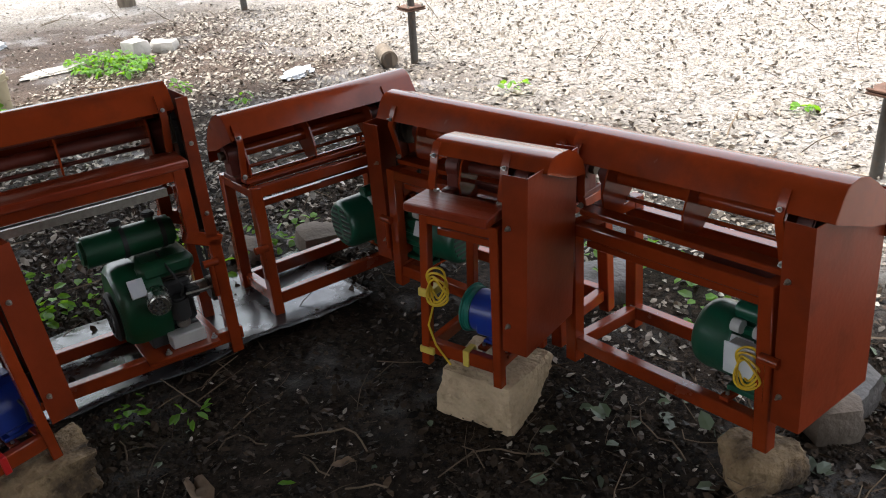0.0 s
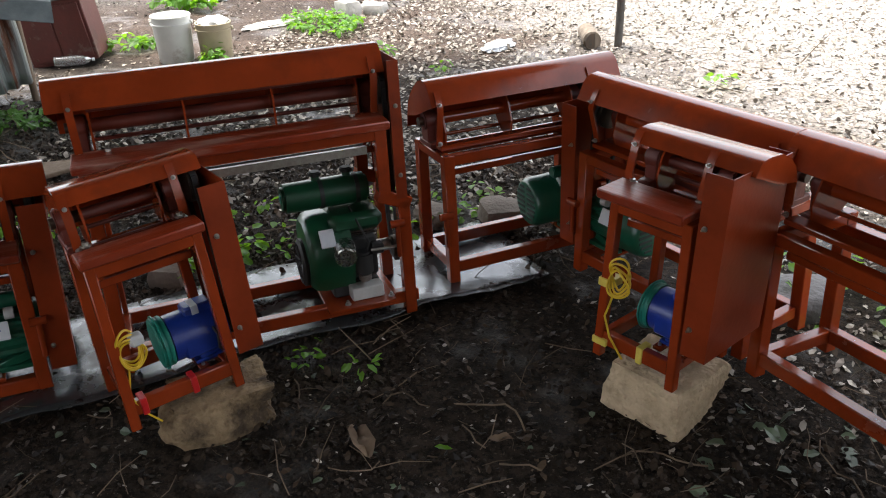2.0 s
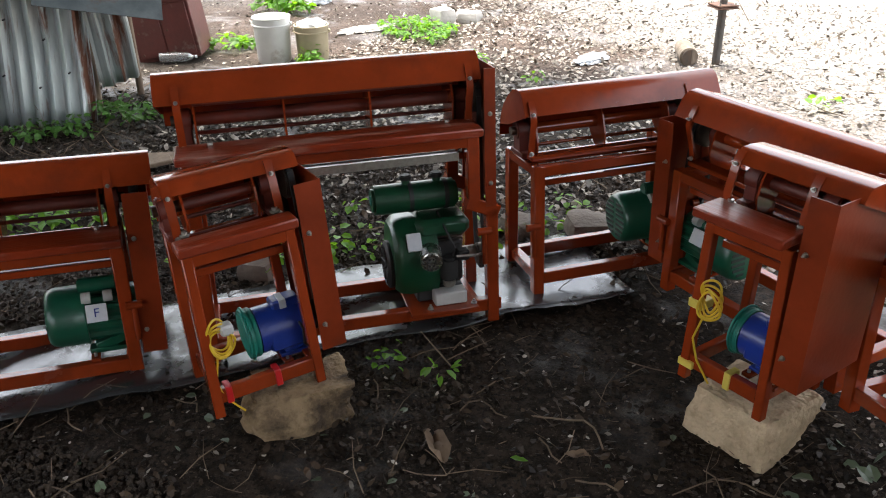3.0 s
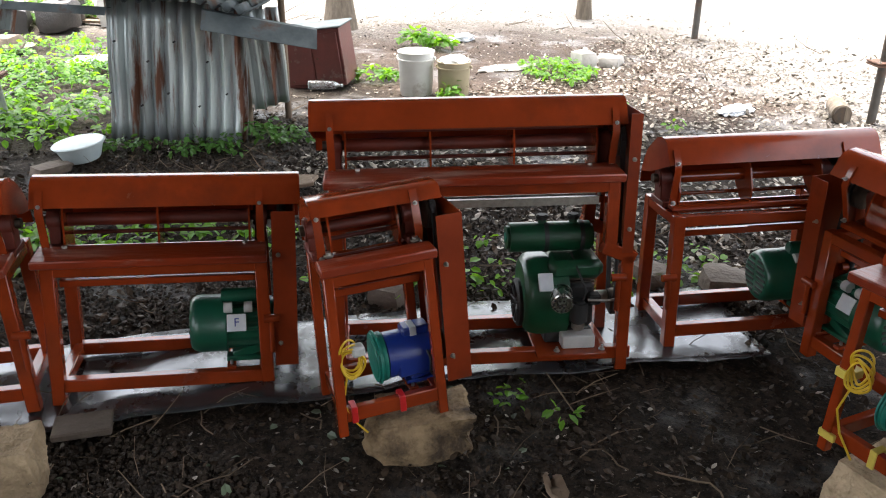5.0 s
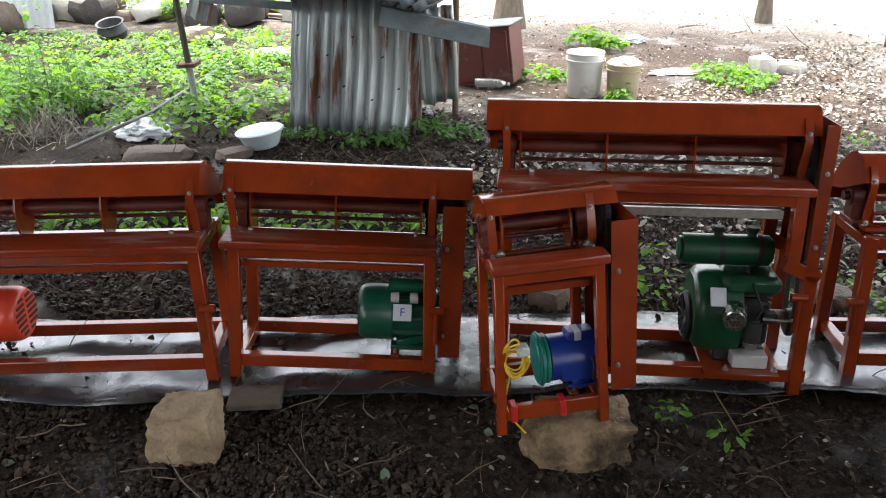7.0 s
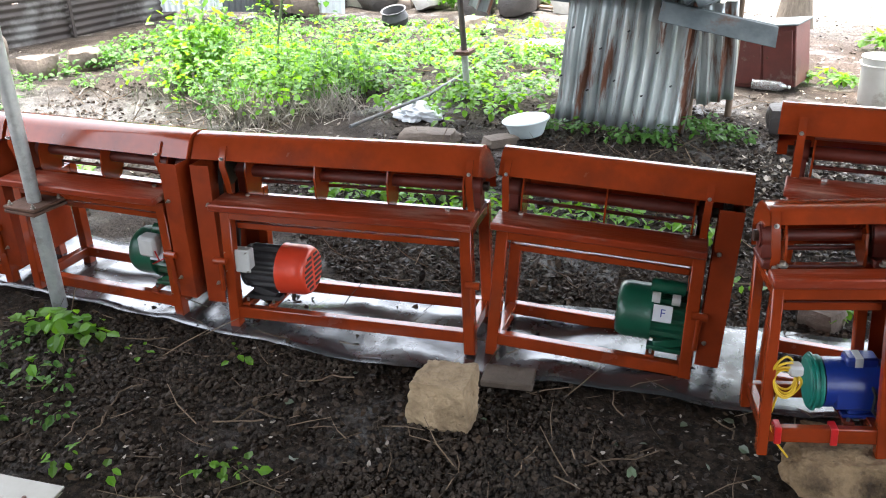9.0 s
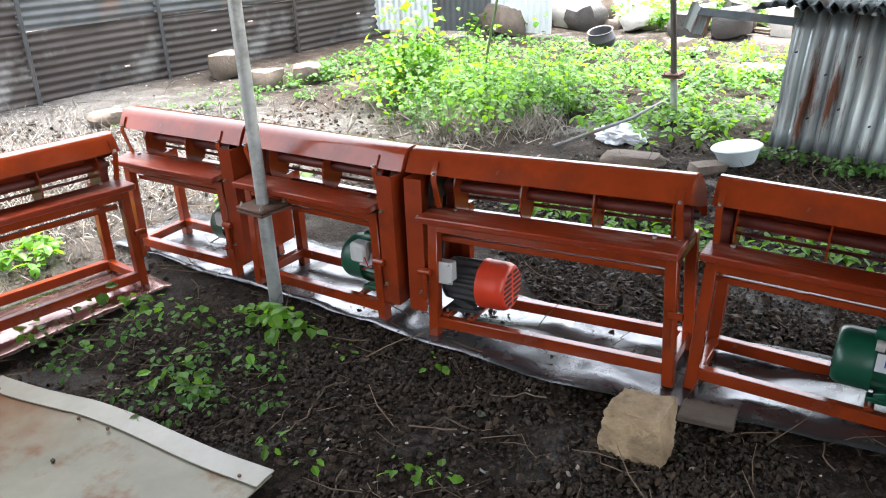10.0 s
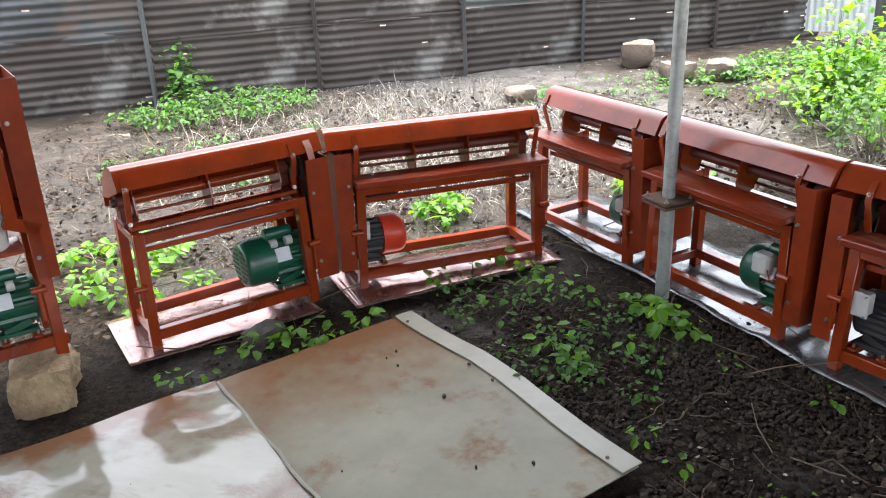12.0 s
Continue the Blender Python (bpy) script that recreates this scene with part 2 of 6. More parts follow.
for leaf_mat, glow in ((LEAF, (0.25, 0.52, 0.02, 1)), (LEAF_DARK, (0.11, 0.26, 0.03, 1))):
    lt = leaf_mat.node_tree
    tr = lt.nodes.new("ShaderNodeBsdfTranslucent")
    tr.inputs["Color"].default_value = glow
    ms = lt.nodes.new("ShaderNodeMixShader")
    ms.inputs[0].default_value = 0.42
    lt.links.new(lt.nodes["Principled BSDF"].outputs[0], ms.inputs[1])
    lt.links.new(tr.outputs[0], ms.inputs[2])
    lt.links.new(ms.outputs[0], lt.nodes["Material Output"].inputs[0])
LIMP_LEAF = material("limp_grey_green_leaf", (0.095, 0.125, 0.07), (0.05, 0.07, 0.04), 6, 0.4, 0, 0.1, 60, island=0.45)
STEM = material("weed_stem", (0.07, 0.12, 0.03), None, 20, 0.6)
STRAW = material("dry_grass", (0.29, 0.265, 0.225), (0.16, 0.142, 0.118), 6, 0.8, island=0.35)
LITTER = material("dry_leaf_litter", (0.34, 0.305, 0.26), (0.20, 0.17, 0.135), 3, 0.6, 0, 0.2, 50, island=0.6)
LITTER_DARK = material("wet_dark_leaf_litter", (0.050, 0.033, 0.020), (0.020, 0.0135, 0.009), 3, 0.45, 0, 0.2, 50, island=0.8)
GRAVEL = material("dark_gravel", (0.050, 0.037, 0.027), (0.021, 0.016, 0.012), 6, 0.6, 0, 0.4, 60, island=0.5)
TWIG = material("dry_twig", (0.17, 0.125, 0.085), (0.085, 0.063, 0.043), 8, 0.8, island=0.4)
ROOF_MAT = material("shelter_roof_sheet", (0.09, 0.09, 0.088), (0.06, 0.06, 0.06), 3, 0.6)
WALL_MAT = material("unseen_wall", (0.15, 0.13, 0.11), (0.11, 0.095, 0.08), 3, 0.85)
PINK_CLOTH = material("dusty_pink_cloth", (0.40, 0.20, 0.16), (0.30, 0.13, 0.10), 30, 0.8, 0, 0.3, 90)
PAPER = material("brown_dry_leaf", (0.17, 0.112, 0.065), (0.09, 0.056, 0.032), 12, 0.7)

for rough_mat, depth in ((LIME, 0.022), (LIME_PALE, 0.022), (BROWN_STONE, 0.024)):
    for node in rough_mat.node_tree.nodes:
        if node.type == "BUMP":
            node.inputs["Distance"].default_value = depth
for dull_mat, level in ((GRAVEL, 0.12), (LITTER_DARK, 0.16), (TWIG, 0.15), (LITTER, 0.25)):
    dull_mat.node_tree.nodes["Principled BSDF"].inputs["Specular IOR Level"].default_value = level

# the ground: dark damp soil near the machines, bare reddish soil further out, pale dry yard beyond, lightened for the
# daylight past the roof
GROUND = bpy.data.materials.new("soil")
GROUND.use_nodes = True
gt = GROUND.node_tree
gn, gk = gt.nodes, gt.links
gb = gn["Principled BSDF"]
gc = gn.new("ShaderNodeTexCoord")


def g_noise(scale, detail=6.0, rough=0.65):
    z = gn.new("ShaderNodeTexNoise")
    z.inputs["Scale"].default_value, z.inputs["Detail"].default_value, z.inputs["Roughness"].default_value = scale, detail, rough
    gk.new(gc.outputs["Object"], z.inputs["Vector"])
    return z.outputs["Fac"]


def g_range(value, lo, hi, to_lo=0.0, to_hi=1.0):
    z = gn.new("ShaderNodeMapRange")
    z.interpolation_type = "SMOOTHSTEP"
    for key, v in (("From Min", lo), ("From Max", hi), ("To Min", to_lo), ("To Max", to_hi)):
        z.inputs[key].default_value = v
    gk.new(value, z.inputs["Value"])
    return z.outputs[0]


def g_math(op, a, b):
    z = gn.new("ShaderNodeMath")
    z.operation = op
    for i, v in enumerate((a, b)):
        if isinstance(v, (int, float)):
            z.inputs[i].default_value = v
        else:
            gk.new(v, z.inputs[i])
    return z.outputs[0]


def g_mix(fac, a, b):
    z = gn.new("ShaderNodeMix")
    z.data_type = "RGBA"
    gk.new(fac, z.inputs["Factor"])
    for key, v in (("A", a), ("B", b)):
        if isinstance(v, tuple):
            z.inputs[key].default_value = (*v, 1)
        else:
            gk.new(v, z.inputs[key])
    return z.outputs["Result"]


def g_far(cx, cy, r0, r1):
    """0 inside r0 of a place, 1 outside r1, with a ragged edge."""
    d = gn.new("ShaderNodeVectorMath")
    d.operation = "DISTANCE"
    gk.new(gc.outputs["Object"], d.inputs[0])
    d.inputs[1].default_value = (cx, cy, 0)
    ragged = g_math("ADD", d.outputs["Value"], g_math("MULTIPLY", g_math("SUBTRACT", g_noise(0.9), 0.5), 2.2))
    return g_range(ragged, r0, r1)


def g_along(way, lo, hi):
    """0 before lo along a direction, 1 past hi, with a ragged edge."""
    d = gn.new("ShaderNodeVectorMath")
    d.operation = "DOT_PRODUCT"
    gk.new(gc.outputs["Object"], d.inputs[0])
    d.inputs[1].default_value = way
    return g_range(g_math("ADD", d.outputs["Value"], g_math("MULTIPLY", g_math("SUBTRACT", g_noise(0.7), 0.5), 3.0)), lo, hi)


soil = g_mix(g_range(g_noise(3.0), 0.35, 0.65), (0.026, 0.0185, 0.0128), (0.048, 0.034, 0.0235))
soil = g_mix(g_range(g_noise(28.0), 0.42, 0.62), soil, (0.012, 0.008, 0.005))
soil = g_mix(g_range(g_noise(75.0, 3.0), 0.60, 0.70), soil, (0.090, 0.068, 0.050))
brown = g_mix(g_range(g_noise(2.0), 0.35, 0.65), (0.13, 0.096, 0.075), (0.080, 0.061, 0.050))
brown = g_mix(g_range(g_noise(30.0), 0.45, 0.65), brown, (0.075, 0.052, 0.042))
pale = g_mix(g_range(g_noise(5.0), 0.35, 0.65), (0.36, 0.34, 0.315), (0.27, 0.25, 0.225))
pale = g_mix(g_range(g_noise(26.0), 0.48, 0.62), pale, (0.20, 0.175, 0.15))
# wet ground near the fence, its bright sheen put into a lighter grey
wet_sheen_grey = g_mix(g_range(g_noise(6.0), 0.4, 0.6), (0.065, 0.060, 0.055), (0.13, 0.123, 0.115))
leafy = g_mix(g_range(g_noise(4.0), 0.4, 0.6), (0.030, 0.024, 0.019), (0.062, 0.050, 0.040))
col = g_mix(g_far(-1.2, 0.6, 4.2, 5.6), soil, brown)
# paler past the row of posts: the open yard's brightness is painted in
col = g_mix(g_math("MAXIMUM", g_along((0.8, 0.6, 0), 2.3, 4.2), g_along((-0.6, 0.8, 0), 8.2, 10.6)), col, pale)
col = g_mix(g_math("SUBTRACT", 1.0, g_far(-6.0, 3.0, 2.6, 3.6)), col, leafy)
col = g_mix(g_math("SUBTRACT", 1.0, g_far(-6.3, -2.2, 2.6, 4.2)), col, leafy)
col = g_mix(g_math("SUBTRACT", 1.0, g_far(-7.3, -0.3, 1.5, 2.9)), col, wet_sheen_grey)
col = g_mix(g_math("SUBTRACT", 1.0, g_far(-9.2, 2.6, 2.2, 3.8)), col, leafy)
col = g_mix(g_range(g_noise(140.0, 3.0), 0.66, 0.74), col, (0.11, 0.093, 0.077))
col = g_mix(g_range(g_noise(60.0, 5.0), 0.52, 0.64), col, (0.010, 0.008, 0.007))
gk.new(col, gb.inputs["Base Color"])
wet = g_math("MAXIMUM", g_range(g_noise(1.6, 3.0), 0.50, 0.66), g_math("MULTIPLY", g_math("SUBTRACT", 1.0, g_far(-5.9, -1.8, 2.0, 3.0)), 1.5))
gk.new(g_range(wet, 0.0, 1.5, 0.85, 0.22), gb.inputs["Roughness"])
gk.new(g_range(wet, 0.0, 1.2, 0.10, 0.5), gb.inputs["Specular IOR Level"])
g_bump = gn.new("ShaderNodeBump")
g_bump.inputs["Strength"].default_value, g_bump.inputs["Distance"].default_value = 1.0, 0.035
gk.new(g_math("ADD", g_noise(22.0, 8.0, 0.7), g_math("MULTIPLY", g_noise(90.0, 4.0), 0.35)), g_bump.inputs["Height"])
gk.new(g_bump.outputs[0], gb.inputs["Normal"])


# ---- mesh helpers ----
def mesh_object(name, bm, mat, smooth=False):
    me = bpy.data.meshes.new(name)
    bmesh.ops.recalc_face_normals(bm, faces=bm.faces)
    bm.to_mesh(me)
    bm.free()
    me.materials.append(mat)
    if smooth:
        me.shade_smooth()
        me.set_sharp_from_angle(angle=radians(38))
    return new(name, me)


def part(name, bm, mat, parent, label="", smooth=True):
    ob = mesh_object(name, bm, mat, smooth)
    ob.parent = parent
    if label:
        ob["label"] = label
    return ob


def thing(name, label, category, m=None, group="", kind=""):
    ob = tagged(new(name), label, category, group, kind)
    if m is not None:
        ob.matrix_world = m
    return ob


def box(bm, lo, hi, bevel=0.0, m=None):
    got = bmesh.ops.create_cube(bm, size=1)["verts"]
    lo, hi = Vector([min(a, b) for a, b in zip(lo, hi)]), Vector([max(a, b) for a, b in zip(lo, hi)])
    for v in got:
        v.co = Vector([lo[i] + (v.co[i] + 0.5) * (hi[i] - lo[i]) for i in range(3)])
    if bevel:
        edges = list({e for v in got for e in v.link_edges})
        got = bmesh.ops.bevel(bm, geom=edges, offset=bevel, segments=1, affect="EDGES")["verts"]
    if m is not None:
        bmesh.ops.transform(bm, matrix=m, verts=got)
    return bm


def bar(bm, p, q, w, h, bevel=0.003, up=(0, 0, 1)):
    """A square bar from p to q, w across and h in the direction that is nearest to up."""
    p, q = Vector(p), Vector(q)
    d = q - p
    x = d.normalized()
    u = Vector(up)
    if abs(x.dot(u)) > 0.95:
        u = Vector((0, 1, 0))
    y = u.cross(x).normalized()
    z = x.cross(y)
    m = Matrix.Translation((p + q) / 2) @ Matrix((x, y, z)).transposed().to_4x4()
    return box(bm, (-d.length / 2, -w / 2, -h / 2), (d.length / 2, w / 2, h / 2), bevel, m)


def rod(bm, p, q, r, seg=14, r2=None, bevel=0.0):
    p, q = Vector(p), Vector(q)
    d = q - p
    m = Matrix.Translation((p + q) / 2) @ d.to_track_quat("Z", "Y").to_matrix().to_4x4()
    got = bmesh.ops.create_cone(bm, cap_ends=True, segments=seg, radius1=r, radius2=r if r2 is None else r2, depth=d.length, matrix=m)["verts"]
    if bevel:
        rim = [e for e in {e for v in got for e in v.link_edges} if any(len(f.verts) > 4 for f in e.link_faces)]
        bmesh.ops.bevel(bm, geom=rim, offset=bevel, segments=2, affect="EDGES")
    return bm


def prism(bm, outline, lo, hi, axis=0):
    """A flat outline extruded along an axis. The outline lies in the other two axes, in order."""
    def at(a, b, c):
        return (c, a, b) if axis == 0 else ((a, c, b) if axis == 1 else (a, b, c))
    lower = [bm.verts.new(at(a, b, lo)) for a, b in outline]
    upper = [bm.verts.new(at(a, b, hi)) for a, b in outline]
    n = len(outline)
    bm.faces.new(lower), bm.faces.new(upper[::-1])
    for i in range(n):
        bm.faces.new((lower[i], lower[(i + 1) % n], upper[(i + 1) % n], upper[i]))
    return bm


def sheet(bm, line, lo, hi, thick=0.003, axis=0):
    """A bent sheet: an open line given thickness and extruded along an axis."""
    pts = [Vector(p) for p in line]
    off = []
    for i, p in enumerate(pts):
        d = (pts[min(i + 1, len(pts) - 1)] - pts[max(i - 1, 0)]).normalized()
        off.append(p + Vector((-d.y, d.x)) * thick)
    return prism(bm, [tuple(p) for p in pts] + [tuple(p) for p in reversed(off)], lo, hi, axis)


def pipe(bm, pts, r, seg=8):
    """A round tube along a line of points."""
    pts = [Vector(p) for p in pts]
    rings = []
    for i, p in enumerate(pts):
        d = (pts[min(i + 1, len(pts) - 1)] - pts[max(i - 1, 0)]).normalized()
        a = d.orthogonal().normalized() if i == 0 else (rings_a - d * rings_a.dot(d)).normalized()
        rings_a = a
        b = d.cross(a)
        rings.append([bm.verts.new(p + (a * math.cos(t) + b * math.sin(t)) * r) for t in [2 * math.pi * j / seg for j in range(seg)]])
    for one, two in zip(rings, rings[1:]):
        for j in range(seg):
            bm.faces.new((one[j], one[(j + 1) % seg], two[(j + 1) % seg], two[j]))
    bm.faces.new(rings[0]), bm.faces.new(rings[-1][::-1])
    return bm


def lathe(bm, line, seg=28, centre=(0, 0)):
    """A line of (radius, height) turned round the upright axis."""
    rings = []
    for r, z in line:
        rings.append([bm.verts.new((centre[0] + r * math.cos(2 * math.pi * j / seg), centre[1] + r * math.sin(2 * math.pi * j / seg), z)) for j in range(seg)])
    for one, two in zip(rings, rings[1:]):
        for j in range(seg):
            bm.faces.new((one[j], one[(j + 1) % seg], two[(j + 1) % seg], two[j]))
    bm.faces.new(rings[0][::-1])
    bm.faces.new(rings[-1])
    return bm


def B():
    return bmesh.new()


def hexbolt(p, axis, parent, r=0.008):
    p, a = Vector(p), Vector(axis).normalized()
    r *= 0.7
    bm = rod(B(), p, p + a * 0.003, r * 1.5, 12)
    rod(bm, p + a * 0.002, p + a * 0.010, r, 6)
    rod(bm, p + a * 0.010, p + a * 0.016, r * 0.55, 8)
    return part("bolt", bm, STEEL, parent, "zinc-plated bolt")


# ---- motors ----
def finned(bm, x0, x1, cy, cz, r, fins, depth):
    """A motor's round body along x with fins that run along it."""
    n = fins * 4
    line = []
    for j in range(n):
        a = 2 * math.pi * j / n
        rr = r if j % 4 in (0, 1) else r - depth
        line.append((cy + rr * math.cos(a), cz + rr * math.sin(a)))
    return prism(bm, line, x0, x1)


def slotted_cover(x_out, x_in, cy, cz, r, mat, parent, slots=True):
    """A fan cover: a rounded cup on the motor's end, with dark slots cut as raised lips."""
    s = 1 if x_out > x_in else -1
    bm = B()
    m = Matrix.Translation((0, cy, cz)) @ Matrix.Rotation(math.pi / 2, 4, "Y")
    line = [(r * 1.02, x_in), (r * 1.02, x_in + s * 0.006), (r, x_in + s * 0.010), (r, x_out - s * 0.034), (r * 0.975, x_out - s * 0.020), (r * 0.92, x_out - s * 0.008), (r * 0.84, x_out - s * 0.001), (r * 0.76, x_out), (r * 0.1, x_out)]
    lathe(bm, line, 36)
    bmesh.ops.transform(bm, matrix=m, verts=bm.verts)
    ob = part("fan_cover", bm, mat, parent)
    if slots:
        for i in range(-3, 4):
            z = i * r * 0.21
            half = math.sqrt(max(0.0, (r * 0.78) ** 2 - z * z))
            for y0, y1 in ((-half, -r * 0.1), (r * 0.1, half)):
                if y1 - y0 > 0.012:
                    part("vent_slot", box(B(), (x_out - s * 0.001, cy + y0, cz + z - r * 0.055), (x_out + s * 0.002, cy + y1, cz + z + r * 0.055), 0.0008), BLACK, ob)
    return ob


def letter(text, size, m, mat, parent):
    cu = bpy.data.curves.new("letter", "FONT")
    cu.body, cu.size, cu.extrude, cu.align_x, cu.align_y = text, size, 0.0006, "CENTER", "CENTER"
    tmp = bpy.data.objects.new("letter", cu)
    me = bpy.data.meshes.new_from_object(tmp)
    bpy.data.objects.remove(tmp)
    me.materials.clear()
    me.materials.append(mat)
    ob = new("letter", me)
    ob.parent = parent
    ob.matrix_local = m
    return ob


def motor(parent, x_drive, s, style, cy=0.13, cz=0.20, scale=1.0, mark=False):
    """An electric motor whose shaft points to x_drive; s is +1 when the drive end has the larger x."""
    r, L = 0.082 * scale, 0.235 * scale
    body_mat, cover_mat = {"green": (GREEN, GREEN), "red": (CHARCOAL, ORANGE), "blue": (BLUE, TEAL), "dark": (GREEN_DARK, GREEN)}[style]
    x0 = x_drive - s * L
    X = lambda f: x0 + s * L * f
    names = {"green": "green enamelled electric motor", "red": "black finned motor with an orange cover", "blue": "blue electric motor with a teal fan cover", "dark": "dark green electric motor"}
    f0 = 0.14 if style == "blue" else 0.42
    if style == "blue":
        bm = rod(B(), (X(f0), cy, cz), (X(0.93), cy, cz), r * 0.98, 32, bevel=0.010)
        box(bm, (min(X(0.3), X(0.9)), cy - r * 0.98, cz - r * 0.75), (max(X(0.3), X(0.9)), cy + r * 0.98, cz + r * 0.1), 0.008)
    else:
        bm = finned(B(), min(X(f0), X(0.93)), max(X(f0), X(0.93)), cy, cz, r * 0.93, 15, r * 0.10)
    rod(bm, (X(0.92), cy, cz), (X(1.0), cy, cz), r * 0.90, 28, bevel=0.004)
    rod(bm, (X(1.0), cy, cz), (X(1.14), cy, cz), 0.012, 12)
    for y in (-1, 1):
        bar(bm, (X(0.42), cy + y * r * 0.62, cz - r * 1.06), (X(0.92), cy + y * r * 0.62, cz - r * 1.06), r * 0.45, r * 0.18, 0.002)
        bar(bm, (X(0.5), cy + y * r * 0.62, cz - r * 0.98), (X(0.84), cy + y * r * 0.55, cz - r * 0.72), r * 0.3, r * 0.3, 0.002)
    mo = part("motor", bm, body_mat, parent, names[style])
    slotted_cover(X(0), X(f0 + 0.02), cy, cz, r * 1.03, cover_mat, mo, style != "blue")
    if style == "blue":
        part("cooling_rib", rod(B(), (X(0.02), cy, cz), (X(0.10), cy, cz), r * 1.14, 30, bevel=0.006), TEAL, mo)
    # terminal box, capacitor and label
    if style == "red":
        b = part("terminal_box", box(B(), (X(0.76), cy - r * 1.25, cz + r * 0.30), (X(1.08), cy - r * 0.75, cz + r * 1.15), 0.004), GREY_BOX, mo, "grey terminal box with screws")
        b2 = part("box_lid", box(B(), (X(0.73), cy - r * 1.33, cz + r * 0.24), (X(1.11), cy - r * 1.25, cz + r * 1.21), 0.004), GREY_BOX, b)
        for dx in (0.77, 1.07):
            for dz in (0.32, 1.12):
                hexbolt((X(dx), cy - r * 1.33, cz + r * dz), (0, -1, 0), mo, 0.003)
    elif style == "blue":
        part("terminal_box", box(B(), (X(0.45), cy - r * 0.45, cz + r * 0.8), (X(0.86), cy + r * 0.35, cz + r * 1.22), 0.006), BLUE, mo)
        part("paper_tag", box(B(), (X(0.56), cy - r * 0.47, cz + r * 0.84), (X(0.66), cy + r * 0.3, cz + r * 1.235), 0.001), WHITE_LABEL, mo, "white paper tag")
        pipe_bm = pipe(B(), [(X(0.75), cy - r * 0.9, cz + r * 0.3), (X(0.78), cy - r * 1.1, cz), (X(0.76), cy - r * 1.12, cz - r * 0.6), (X(0.9), cy - r * 1.0, cz - r * 1.2)], 0.004)
        part("cable", pipe_bm, BLACK, mo)
    else:
        part("capacitor", rod(B(), (X(0.38), cy - r * 0.25, cz + r * 1.15), (X(0.80), cy - r * 0.25, cz + r * 1.15), r * 0.26, 18, bevel=0.004), body_mat, mo)
        for f in (0.46, 0.70):
            part("clamp", rod(B(), (X(f - 0.05), cy - r * 0.62, cz + r * 0.84), (X(f + 0.05), cy - r * 0.62, cz + r * 0.84), r * 0.20, 14), GREY_BOX, mo, "white cable gland")
        m = Matrix.Translation((X(0.56), cy - r * 0.93, cz + r * 0.38)) @ Matrix.Rotation(radians(-22), 4, "X")
        lab = part("label_plate", box(B(), (-r * 0.33, -0.004, -r * 0.30), (r * 0.33, 0.002, r * 0.30), 0.001, m), WHITE_LABEL, mo, "white label")
        if mark:
            letter("F", r * 0.42, m @ Matrix.Translation((0, -0.005, 0)) @ Matrix.Rotation(math.pi / 2, 4, "X"), INK, lab)
        if style == "dark":
            part("terminal_box", box(B(), (X(0.30), cy - r * 1.25, cz + r * 0.25), (X(0.62), cy - r * 0.55, cz + r * 1.15), 0.012), GREY_BOX, mo, "grey terminal box with loose wires")
            part("wire", pipe(B(), [(X(0.6), cy - r * 1.2, cz + r * 0.6), (X(0.7), cy - r * 1.35, cz + r * 0.3), (X(0.55), cy - r * 1.3, cz + r * 0.05), (X(0.8), cy - r * 1.1, cz + r * 0.4)], 0.0025, 6), RED_TAPE, mo)
    # slide bars and adjusting bolts that carry the motor
    for f in (0.48, 0.88):
        part("motor_slide", bar(B(), (X(f), cy - r * 1.25, cz - r * 1.2), (X(f), cy + r * 1.25, cz - r * 1.2), 0.028, 0.012, 0.002), RED, parent)
        for y in (-1.0, 1.0):
            part("threaded_stud", rod(B(), (X(f), cy + y * r * 1.05, 0.055), (X(f), cy + y * r * 1.05, cz - r * 1.0), 0.005, 8), STEEL, parent, "zinc threaded stud")
    return mo


